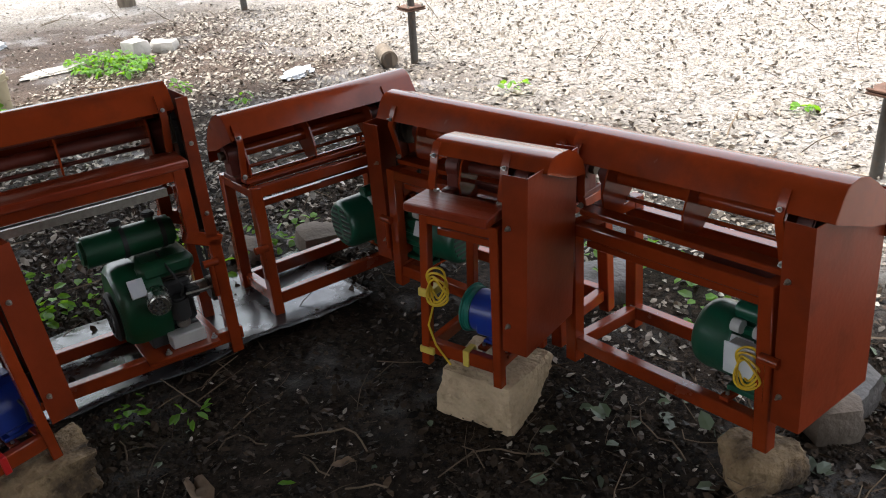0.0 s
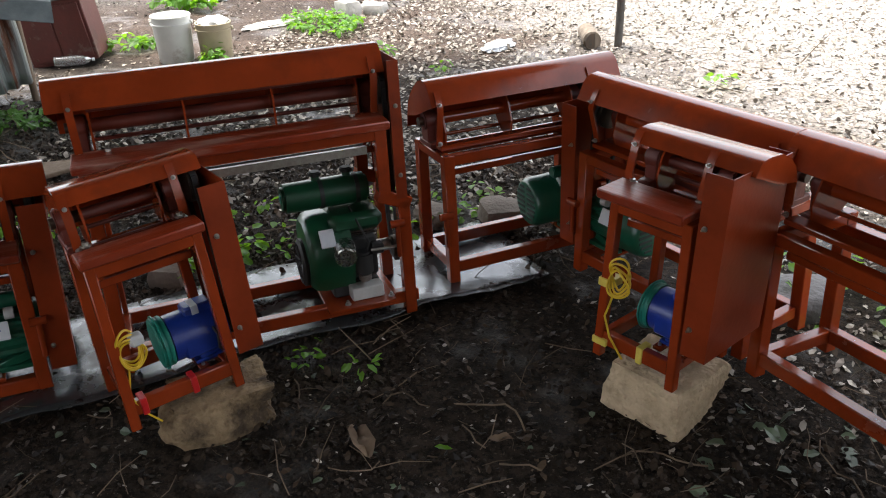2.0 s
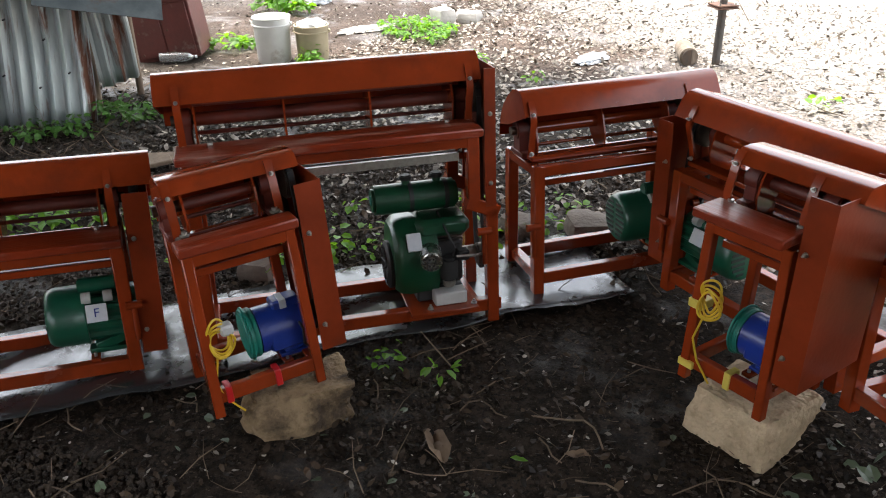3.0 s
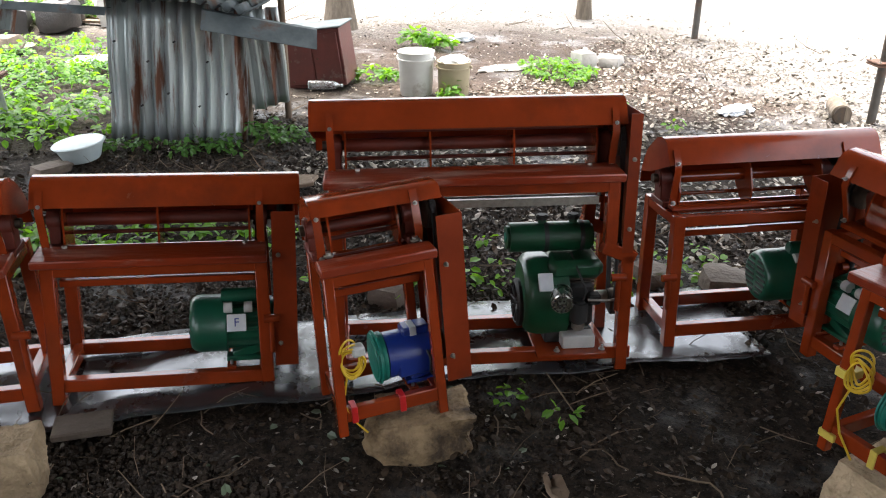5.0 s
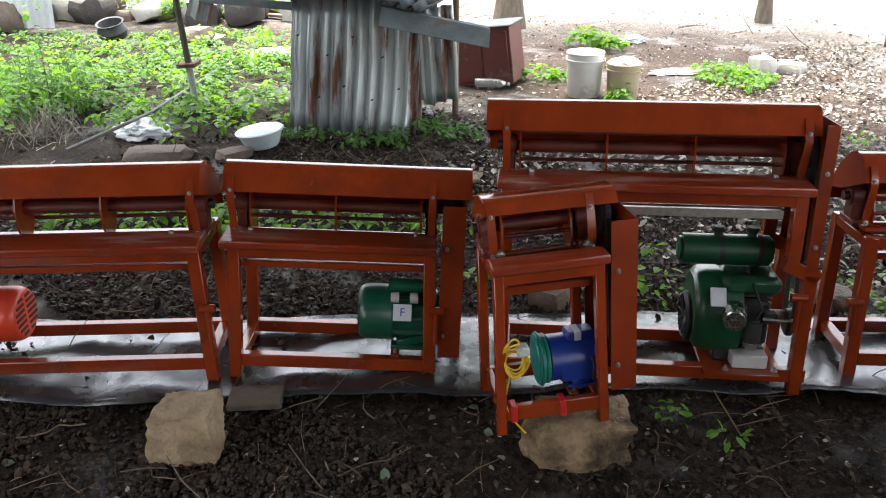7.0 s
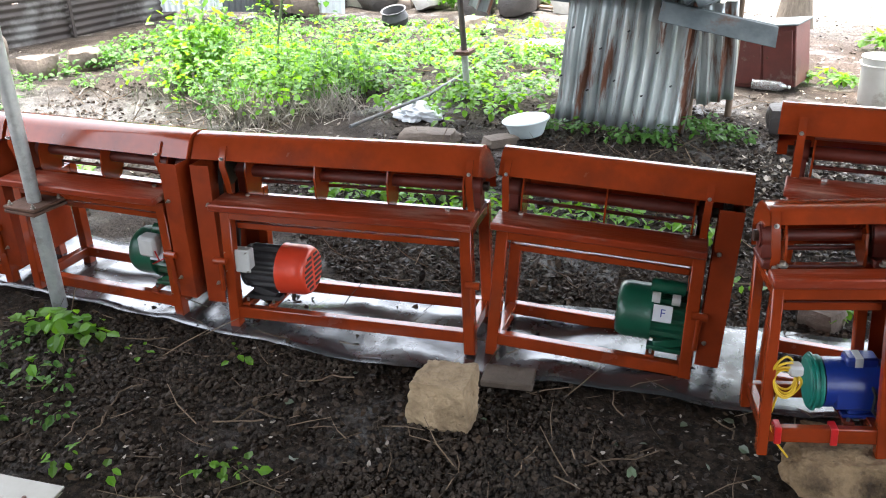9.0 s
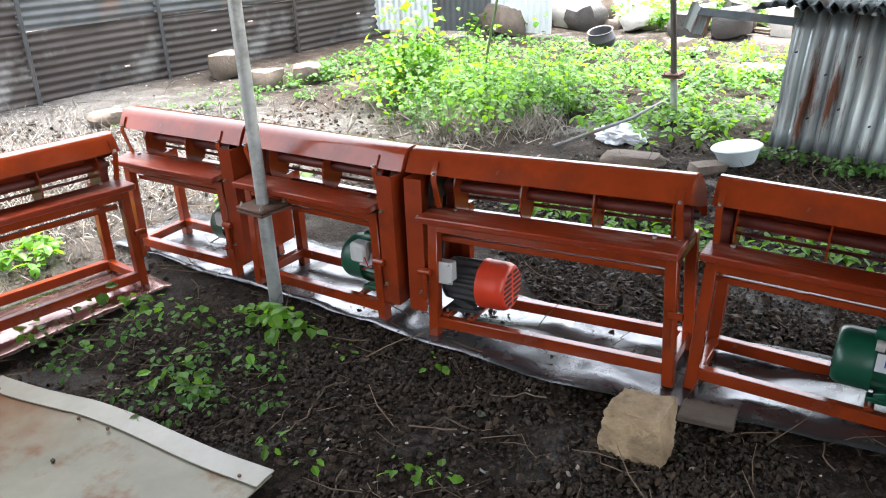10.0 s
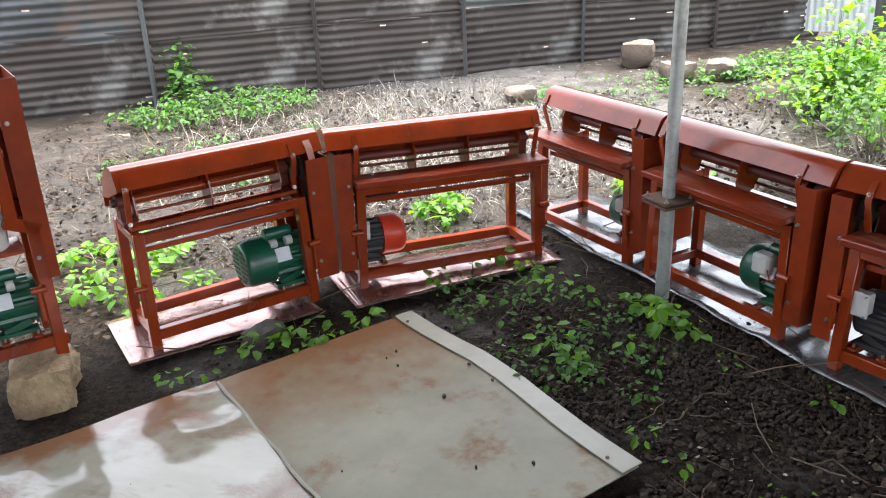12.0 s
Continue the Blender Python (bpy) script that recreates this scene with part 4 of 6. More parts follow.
pipe_post(1.87, 3.98, 0.40, 2.75, 0.026, "steel post with a flange near the bright yard", (0, 0), GALV_DARK, False, GALV_DARK)

roof = thing("shelter_roof", "corrugated sheet roof of the open shelter", "roof", None, "", "structure")
ROOF = (-3.85, 2.7, -3.4, 6.4, 2.75)
bm = B()
c = [shelter_at(ROOF[0], ROOF[2]), shelter_at(ROOF[1], ROOF[2]), shelter_at(ROOF[1], ROOF[3]), shelter_at(ROOF[0], ROOF[3])]
prism(bm, [(v.x, v.y) for v in c], ROOF[4], ROOF[4] + 0.03, 2)
part("roof_sheet", bm, ROOF_MAT, roof, smooth=False)
for l in (-2.0, 0.2, 2.1, 4.2, 6.2):
    part("beam", bar(B(), shelter_at(ROOF[0], l, ROOF[4] - 0.04), shelter_at(ROOF[1], l, ROOF[4] - 0.04), 0.05, 0.07, 0.004), GALV, roof)

# unseen wall, added so that less light reaches the machines' fronts
bm = B()
c = [shelter_at(-2.3, -3.5), shelter_at(3.2, -3.5), shelter_at(3.2, -3.3), shelter_at(-2.3, -3.3)]
prism(bm, [(v.x, v.y) for v in c], -0.1, ROOF[4] - 0.002, 2)
tagged(mesh_object("rear_light_block", bm, WALL_MAT), "unseen plain wall added behind the shelter to block light", "wall", "", "structure")

# ---- sheets on the ground ----
def ground_strip(name, label, line, width, mat, seed, rough=0.018, z=0.016):
    """A thin crumpled sheet laid along a line on the ground; it reaches back from the line by its width."""
    bm = B()
    pts = []
    for (ax, ay), (bx, by) in zip(line, line[1:]):
        n = max(2, int(math.hypot(bx - ax, by - ay) / 0.035))
        pts += [(ax + (bx - ax) * i / n, ay + (by - ay) * i / n) for i in range(n)]
    pts.append(line[-1])
    rows = []
    m = 15
    for i, (x, y) in enumerate(pts):
        q, p = pts[min(i + 3, len(pts) - 1)], pts[max(i - 3, 0)]
        d = Vector((q[0] - p[0], q[1] - p[1])).normalized()
        nrm = Vector((-d.y, d.x))
        row = []
        for j in range(m + 1):
            w = width * j / m + (0.02 * noise.noise(Vector((i * 0.13, seed, 0))) if j in (0, m) else 0)
            px, py = x + nrm.x * w, y + nrm.y * w
            zz = z + rough * (noise.noise(Vector((px * 4, py * 4, seed))) + 0.7 * abs(noise.noise(Vector((px * 9, py * 9, seed + 3)))))
            row.append(bm.verts.new((px, py, max(zz, 0.004))))
        rows.append(row)
    for a, b in zip(rows, rows[1:]):
        for j in range(m):
            bm.faces.new((a[j], b[j], b[j + 1], a[j + 1]))
    ob = tagged(mesh_object(name, bm, mat, True), label, "metal sheet")
    md = ob.modifiers.new("thickness", "SOLIDIFY")
    md.thickness = 0.003
    return ob


ground_strip("metal_sheet", "crumpled silvery galvanised sheet laid under the row of machines",
             [(-4.30, -0.62), (-3.62, -0.06), (-3.20, 0.29), (-2.70, 0.66), (-2.21, 1.07), (-1.80, 1.55), (-1.46, 1.87), (-1.06, 2.29), (-0.80, 2.50), (-0.33, 2.93)], 0.52, FOIL, 2.0, 0.017)
ground_strip("metal_sheet", "smooth metal sheet tinted by painted red reflections under the red-motor machine", [(-3.02, -1.12), (-3.40, -0.62), (-3.64, -0.30)], 0.42, PINK_SHEET, 5.0, 0.008)
ground_strip("metal_sheet", "metal sheet tinted by painted red reflections under a green-motor machine", [(-2.44, -1.83), (-2.98, -1.26)], 0.44, PINK_SHEET, 7.0, 0.006)

# the cream painted panels in front
panel = thing("painted_panel", "cream painted steel panels lying flat with rust stains", "panel", None)
F, R, L3 = Vector((-2.975, -0.885)), Vector((-2.09, 0.02)), Vector((-1.84, -1.93))
e1, e2 = (R - F), (L3 - F).normalized()
SEAM = 0.83


def buckled(name, lo, hi, mat, z, parent, label="", bow=0.0, seed=0.0, lift=0.006):
    """A thin painted sheet between two distances along e2, buckled a little, with a turned-down rim."""
    bm = B()
    n, m = 40, max(3, int((hi - lo) / 0.03))
    grid = []
    for i in range(n + 1):
        f = i / n
        row = []
        for j in range(m + 1):
            g = lo + (hi - lo) * j / m
            out = bow * (0.5 - 0.5 * math.cos(2 * math.pi * min(1.0, f * 1.1))) * (1 if f > 0.35 else f / 0.35)
            p = F + e1 * f + e2 * (g - out)
            zz = z + lift * (noise.noise(Vector((p.x * 2.3, p.y * 2.3, seed))) + 0.5 * noise.noise(Vector((p.x * 6, p.y * 6, seed + 4))))
            row.append(bm.verts.new((p.x, p.y, zz)))
        grid.append(row)
    for i in range(n):
        for j in range(m):
            bm.faces.new((grid[i][j], grid[i + 1][j], grid[i + 1][j + 1], grid[i][j + 1]))
    got = bmesh.ops.extrude_face_region(bm, geom=list(bm.faces))["geom"]
    for v in got:
        if isinstance(v, bmesh.types.BMVert):
            v.co.z += 0.004
    return part(name, bm, mat, parent, label)


u1 = e1.normalized()
buckled("sheet", 0.0, SEAM, CREAM, 0.026, panel, seed=1.0)
buckled("sheet", SEAM + 0.003, 2.4, CREAM_GLOSS, 0.028, panel, seed=6.0, lift=0.012)
buckled("edge_strip", -0.012, 0.070, CREAM_EDGE, 0.034, panel, "pale worn folded edge strip", 0.035, 1.0)
seam_line = [tuple(F + e1 * (0.02 + 0.96 * i / 14) + e2 * (SEAM + 0.004 * math.sin(i * 1.9))) + (0.036 + 0.003 * math.sin(i * 2.3),) for i in range(15)]
part("seam_lip", pipe(B(), seam_line, 0.006, 6), CREAM_EDGE, panel)
for i in (0, 3, 4, 8):
    c = F + e1 * (0.06 + 0.11 * i) + e2 * 0.055
    part("rivet", rod(B(), (c.x, c.y, 0.034), (c.x, c.y, 0.043), 0.006, 8), RUST, panel)
dr = random.Random(4)
for i in range(16):
    c = F + e1 * dr.uniform(0.05, 0.95) + e2 * dr.uniform(0.12, 1.5)
    s = dr.uniform(0.003, 0.011)
    part("dirt_crumb", prism(B(), [(c.x - s, c.y), (c.x, c.y - s * 0.6), (c.x + s, c.y + s * 0.2), (c.x, c.y + s * 0.7)], 0.030, 0.038, 2), LITTER_DARK, panel, smooth=False)


# ---- stones ----
def stone(name, label, size, m, mat, seed, rough=0.18, cuts=5, blocky=0.6, cat="stone"):
    """A broken block: a cube rounded a little and pushed about by noise at two scales. It stands on its underside."""
    bm = B()
    bmesh.ops.create_cube(bm, size=1)
    bmesh.ops.subdivide_edges(bm, edges=list(bm.edges), cuts=cuts, use_grid_fill=True)
    for v in bm.verts:
        d = v.co.normalized() * 0.62
        c = v.co * blocky + d * (1 - blocky)
        c += v.co.normalized() * rough * (0.95 * noise.noise(v.co * 1.4 + Vector((seed, 0, 0))) + 0.22 * noise.noise(v.co * 4.7 + Vector((0, seed, 0))) + 0.13 * noise.noise(v.co * 10 + Vector((0, seed, 3))) + 0.14 * noise.noise(v.co * 23 + Vector((seed, 5, 3))))
        v.co = Vector((c.x * size[0], c.y * size[1], (c.z + 0.5) * size[2]))
    ob = mesh_object(name, bm, mat, True)
    ob.data.set_sharp_from_angle(angle=radians(42))
    ob.matrix_world = m
    return tagged(ob, label, cat)


stone("stone_block", "pale limestone block under a small machine", (0.25, 0.22, 0.162), stand(0.118, 2.295, -0.012, -30), LIME_PALE, 1.3, 0.16, 13, 0.80)
stone("stone_block", "rough brown stone under a leaning small machine", (0.27, 0.18, 0.125), stand(-1.085, 1.90, -0.012, 45), BROWN_STONE, 4.1, 0.28, 13, 0.74)
stone("stone_block", "square limestone block on the ground before the machines", (0.185, 0.17, 0.155), stand(-1.93, 1.115, -0.012, 42), LIME, 7.7, 0.22, 13, 0.72)
stone("stone_block", "brown stone under a machine's front foot", (0.165, 0.14, 0.10), stand(0.81, 1.99, -0.012, 20), BROWN_STONE, 9.2, 0.24, 10, 0.62)
stone("stone_block", "dark wet stone under the machine's back foot", (0.26, 0.20, 0.11), stand(1.09, 2.26, -0.012, 50), DARK_ROCK, 11.2, 0.18, 6, 0.6)
stone("stone_block", "grey stone beside the machine's foot", (0.14, 0.11, 0.12), stand(1.04, 2.15, -0.012, 10), ROCK, 12.2, 0.18, 5, 0.6)
stone("stone_block", "limestone block under a tall machine", (0.23, 0.20, 0.16), stand(-2.235, -2.03, -0.012, 30), LIME, 15.5, 0.2, 11, 0.72)
for i, (x, y, sx, sy, sz, mt) in enumerate(((-8.82, 0.10, 0.36, 0.30, 0.26, ROCK), (-8.05, 0.46, 0.27, 0.25, 0.19, ROCK), (-8.15, 0.85, 0.26, 0.24, 0.18, ROCK), (-7.2, -0.9, 0.24, 0.2, 0.12, ROCK),
                                             (-2.92, 7.05, 0.20, 0.16, 0.14, PALE_ROCK), (-2.72, 7.20, 0.20, 0.16, 0.10, PALE_ROCK), (-3.42, 4.35, 0.22, 0.18, 0.18, DARK_ROCK), (-3.15, 3.02, 0.22, 0.14, 0.08, ROCK),
                                             (-0.62, 3.35, 0.20, 0.16, 0.11, ROCK), (-0.90, 3.30, 0.16, 0.12, 0.08, ROCK), (-1.70, 2.55, 0.14, 0.12, 0.09, ROCK), (-4.50, 2.42, 0.34, 0.18, 0.08, ROCK), (-4.2, 2.75, 0.2, 0.14, 0.06, ROCK),
                                             (-7.7, 4.6, 0.3, 0.24, 0.16, ROCK), (-2.72, -1.42, 0.16, 0.10, 0.08, DARK_ROCK), (0.5, 2.95, 0.26, 0.2, 0.10, DARK_ROCK))):
    stone("field_stone", ("rounded brown stone lying on the soil" if mt is ROCK else "pale broken stone lying on the ground" if mt in (LIME, PALE_ROCK) else "dark damp stone half sunk in soil"), (sx, sy, sz), stand(x, y, -0.02, i * 37), mt, 20 + i * 1.7, 0.16, 4, 0.5)
rr = random.Random(11)
for i in range(46):
    t = rr.random()
    x, y = -11.6 + 3.3 * t + rr.gauss(0, 0.45), 3.6 + 2.6 * t + rr.gauss(0, 0.45)
    s = rr.uniform(0.18, 0.55)
    stone("rubble_stone", "broken pale and dark stone of the rubble heap", (s, s * 0.8, s * 0.6), stand(x, y, -0.03 if i % 3 else 0.02, rr.uniform(0, 360), rr.uniform(-20, 20)), rr.choice((PALE_ROCK, PALE_ROCK, ROCK, DARK_ROCK)), 60 + i, 0.2, 3, 0.6)


# ---- machines ----
boxed = machine("long red machine with a green motor on a stone", 0.645, pose(0.352, 2.392, 0.082, -0.2, -3.8, -47.4), plank=False, phase=-2.15, plates=1, h=0.454)
machine("red machine with a green motor behind the small one", 0.738, pose(-0.244, 2.996, 0.016, 0.5, -1.3, -39.0), side=-1, plank=False, phase=-2.0, plates=1, over=(0.02, 0.06))
machine("red machine with a slotted green motor at the corner", 0.619, pose(-0.652, 2.778, 0.012, -5.0, -1.1, 39.5), plank=False, phase=-2.1, plates=1, h=0.482, mark=True)
machine("tall red machine driven by a green petrol engine", 0.901, pose(-1.474, 1.977, 0.010, -4.1, -0.1, 38.2), h=0.66, over=(0.05, 0.02), style="engine", guard_w=0.036, phase=-1.75, plates=2, guard_z=(0.42, 0.865), step=True, tray=None, hooks=(0, 0.34))
machine("red machine with a green motor marked with a letter", 0.659, pose(-2.124, 1.391, 0.010, -4.2, 2.7, 44.0), phase=-1.8, plates=1, mark=True, hooks=(0, 0.27))
machine("red machine with an orange and black motor", 0.911, pose(-2.774, 0.683, 0.010, -1.9, -0.4, 45.6), side=-1, style="red", phase=-1.7, plates=2, motor_k=1.1, motor_gap=0.022, tray=(0.62, 0.97))
machine("red machine with a grey-boxed dark motor behind the post", 0.720, pose(-3.50, 0.07, 0.010, 0, 0, 40.0), style="dark", phase=-1.9, plates=1, hooks=(0, 0.27))
machine("red machine with a green motor at the far corner", 0.660, pose(-4.10, -0.459, 0.012, 1.3, 0.4, 42.3), style="dark", phase=-1.85, plates=1, motor_k=0.9, hooks=(0, 0.27))
machine("red machine with an orange and black motor on a reddish sheet", 0.885, pose(-3.205, -1.151, 0.012, -1.4, 1.2, 123.7), side=-1, style="red", phase=-1.75, plates=2, motor_k=1.05, tray=(0.70, 0.97))
frame_machine = machine("red machine with a large green motor, frame without plank", 0.694, pose(-2.562, -1.793, 0.012, -1.0, -0.5, 135.7), plank=False, phase=-2.0, plates=1, h=0.474, motor_k=1.2, guard_w=0.098, over=(0.015, 0.115))
tall = machine("tall red machine on a limestone block", 0.50, pose(-1.895, -2.35, 0.14, 0, 0, 135.4), h=0.74, phase=-1.8, plates=1, guard_z=(0.30, 0.98), over=(0.02, 0.02), step=True, tray=None)
part("cloth_strip", sheet(B(), [(0.075, 0.474 + 0.226), (0.040, 0.474 + 0.190), (0.016, 0.474 + 0.140), (0.022, 0.474 + 0.085)], 0.735, 0.765, 0.002), PINK_CLOTH, frame_machine, "pinkish cloth strip hanging from the hood")
part("shelf_bracket", box(B(), (0.30, 0.0, 0.405), (0.50, 0.16, 0.418), 0.003), RED, tall)
can = part("container", lathe(B(), [(0.060, 0.419), (0.064, 0.425), (0.070, 0.540), (0.075, 0.545), (0.074, 0.556), (0.064, 0.552), (0.02, 0.550)], 26, (0.40, 0.08)), PLASTIC_WHITE, tall, "white plastic container with yellow stains")
part("lid", lathe(B(), [(0.076, 0.556), (0.076, 0.572), (0.05, 0.576)], 26, (0.40, 0.08)), YELLOW_TAPE, can, "yellow stained lid")
small1 = machine("small red machine with a blue motor on a stone", 0.245, pose(-0.072, 2.275, 0.15, -2.0, 0.0, -30), flat=True, h=0.485, D=0.26, k=0.77, plank_d=0.10, plank_tilt=1, s=0.028, over=(0.0, 0.10), style="blue", plates=0, motor_k=0.78, motor_z=0.15, guard_z=(0.13, 0.63), phase=-2.0, tray=(0.15, 0.95), hooks=(0, 0))
small2 = machine("small leaning red machine with a blue motor on a stone", 0.30, pose(-1.201, 1.679, 0.092, -4.0, -3.0, 52.5), flat=True, h=0.49, D=0.26, k=0.77, plank_d=0.062, plank_tilt=1, s=0.028, over=(0.0, 0.06), style="blue", plates=0, motor_k=0.85, motor_gap=-0.030, motor_z=0.155, guard_z=(0.10, 0.60), phase=-1.9, tray=(0.15, 0.95), hooks=(0, 0))


# ---- the zinc hut and the things round it ----
def sheet_at(parent, w, hgt, m, mat=ZINC, wave=0.03, seed=1.0, name="zinc_sheet", across=True):
    ob = part(name, corrugated(B(), w, hgt, 0.082, 0.042, across, wave, seed=seed), mat, parent)
    md = ob.modifiers.new("thickness", "SOLIDIFY")
    md.thickness = 0.002
    ob.matrix_local = m
    return ob


def hut():
    root = thing("zinc_hut", "small hut of rusty corrugated zinc sheets with a ragged roof", "hut", stand(-4.47, 3.35, 0.0, 31.0))
    sheet_at(root, 0.86, 0.86, stand(0.02, -0.06, 0.0, 0, -9, 3), seed=3.0, wave=0.05)
    sheet_at(root, 0.26, 0.60, stand(0.93, 0.02, 0.18, 40, 2, -5), seed=5.0, wave=0.06)
    sheet_at(root, 0.56, 0.84, stand(0.09, 0.64, 0.02, -86, 0, 0), seed=7.0)
    sheet_at(root, 0.86, 0.85, stand(0.0, 0.68, 0.05, 0, 0, 0), seed=8.0)
    for x, y in ((0.02, 0.18), (0.86, 0.12), (0.02, 0.66), (1.02, 0.52)):
        part("pole", rod(B(), (x, y, -0.05), (x, y + 0.02, 0.84), 0.022, 10), WOOD, root)
    # roof sheets lie over one another, tipping to the sides
    for i, (x, y, z, w, d, ry, rz) in enumerate(((-0.12, -0.16, 0.875, 0.75, 1.05, -3, 3), (0.36, -0.10, 0.885, 0.62, 0.95, 7, -8), (0.10, -0.22, 0.905, 0.66, 0.80, 3, 12), (0.55, 0.05, 0.91, 0.45, 0.75, 12, -4))):
        sheet_at(root, w, d, pose(x, y, z, -86, ry, rz), ZINC_ROOF, 0.05, 11 + i, "roof_sheet")
    bm = sheet(B(), [(-0.15, -0.09), (-0.02, 0.0), (0.02, 0.0), (0.06, -0.02), (0.09, -0.005), (0.16, -0.06)], 0.0, 0.66, 0.003)
    ob = part("ridge_cap", bm, ZINC_ROOF, root, "grey folded ridge piece", smooth=False)
    ob.matrix_local = pose(0.72, -0.16, 0.815, 0, 12, 16)
    ob = part("ridge_cap", sheet(B(), [(-0.04, -0.04), (0.0, 0.0), (0.06, -0.01)], 0.0, 0.62, 0.003), ZINC_ROOF, root, smooth=False)
    ob.matrix_local = pose(-0.50, -0.05, 0.84, 0, 3, 0)
    ob = part("torn_flap", corrugated(B(), 0.16, 0.18, 0.1, 0.03, True, 0.06, seed=31), ZINC, root)
    ob.matrix_local = pose(-0.62, -0.05, 0.71, 12, 20, 10)
    for i in range(9):
        x, z = 0.06 + 0.09 * i, (0.30, 0.62, 0.22, 0.5)[i % 4]
        part("nail", rod(B(), (x, 0.005 - 0.14 * z, z), (x, -0.02 - 0.14 * z, z), 0.006, 6), BLACK, root)
    return root


hut()


def steel_box():
    root = thing("steel_cabinet", "old dark red steel cabinet with riveted panels", "cabinet", stand(-4.50, 5.02, -0.03, 25, 0, -7))
    part("body", box(B(), (0, 0, 0.0), (0.47, 0.36, 0.44), 0.006), RUST_RED, root)
    for i in range(2):
        part("panel", box(B(), (0.02 + i * 0.22, -0.010, 0.03), (0.225 + i * 0.22, 0.002, 0.41), 0.004), RUST_RED, root)
        for z in (0.06, 0.22, 0.39):
            part("rivet", rod(B(), (0.05 + i * 0.22, -0.010, z), (0.05 + i * 0.22, -0.016, z), 0.008, 8), RUST, root)
    part("panel", box(B(), (-0.010, 0.03, 0.03), (0.002, 0.33, 0.41), 0.004), RUST_RED, root)
    part("lid", box(B(), (-0.02, -0.02, 0.441), (0.49, 0.38, 0.455), 0.006), ZINC_ROOF, root)
    return root


steel_box()


def bucket(label, x, y, r, hgt, mat, bag=False):
    root = thing("bucket", label, "bucket", stand(x, y, -0.01, 20))
    line = [(r * 0.86, 0.0), (r * 0.90, 0.01), (r * 0.97, hgt * 0.80), (r * 1.05, hgt * 0.81), (r * 1.05, hgt * 0.84), (r * 0.99, hgt * 0.85), (r, hgt * 0.97), (r * 1.04, hgt * 0.98), (r * 1.03, hgt), (r * 0.95, hgt), (r * 0.90, hgt * 0.86), (r * 0.4, hgt * 0.84)]
    part("body", lathe(B(), line, 36), mat, root)
    for a in (0, math.pi):
        part("handle_lug", box(B(), (math.cos(a) * r * 1.02 - 0.012, -0.015, hgt * 0.80), (math.cos(a) * r * 1.02 + 0.012, 0.015, hgt * 0.88), 0.004), mat, root)
    if bag:
        bm = B()
        bmesh.ops.create_icosphere(bm, subdivisions=3, radius=r * 0.86)
        for v in bm.verts:
            v.co *= 1 + 0.3 * noise.noise(v.co * 18)
            v.co.z = v.co.z * 0.5 + hgt * 0.97
        part("plastic_bag", bm, WHITE_LABEL, root, "white crumpled plastic bag")
    return root


bucket("dirty white plastic bucket standing on bare soil", -3.55, 5.40, 0.137, 0.33, PLASTIC_WHITE)
bucket("tan plastic bucket with a white bag in it", -3.275, 5.50, 0.125, 0.27, PLASTIC_TAN, True)

basin = thing("basin", "pale blue plastic wash basin lying upside down", "basin", stand(-4.24, 2.98, 0.0, 0, 5, -4) @ Matrix.Diagonal((0.64, 0.64, 0.64, 1)))
part("body", lathe(B(), [(0.150, 0.0), (0.165, 0.02), (0.205, 0.12), (0.232, 0.150), (0.238, 0.158), (0.225, 0.168), (0.20, 0.165), (0.15, 0.180), (0.06, 0.186), (0.02, 0.186)], 40), BASIN, basin)

bottle = thing("plastic_bottle", "clear plastic bottle lying on the soil", "bottle", stand(-4.22, 5.10, 0.03, 30, 0, 90) @ Matrix.Diagonal((0.72, 0.72, 0.72, 1)))
part("body", lathe(B(), [(0.02, -0.17), (0.048, -0.165), (0.050, 0.06), (0.044, 0.08), (0.05, 0.10), (0.03, 0.15), (0.014, 0.17), (0.014, 0.19)], 24), CLEAR, bottle)
part("cap", lathe(B(), [(0.016, 0.19), (0.016, 0.21), (0.012, 0.212)], 16), WHITE_LABEL, bottle)

log = thing("log", "short cut dark log lying beside a post", "log", stand(-0.72, 6.42, 0.06, 25, 0, 0))
bm = rod(B(), (-0.02, -0.14, 0), (0.02, 0.16, 0), 0.064, 20, 0.062, 0.006)
part("trunk", bm, BARK, log)
part("cut_end", rod(B(), (-0.0215, -0.1405, 0), (-0.0205, -0.146, 0), 0.054, 18), DARK_STEEL, log)

board = tagged(mesh_object("concrete_board", box(B(), (-0.085, -0.055, 0), (0.085, 0.055, 0.025), 0.005), ROCK), "flat grey board lying at the edge of the metal sheet", "board")
board.matrix_world = pose(-1.96, 1.37, 0.002, 0, 0, 48)

# lying pole, bags and rags among the weeds
pole = tagged(mesh_object("pole", pipe(B(), [(-4.65, 1.95, 0.12), (-5.10, 2.72, 0.11), (-5.75, 3.45, 0.08), (-6.75, 4.65, 0.05)], 0.012, 8), FENCE, True), "thin grey pole lying across the weeds", "pole")


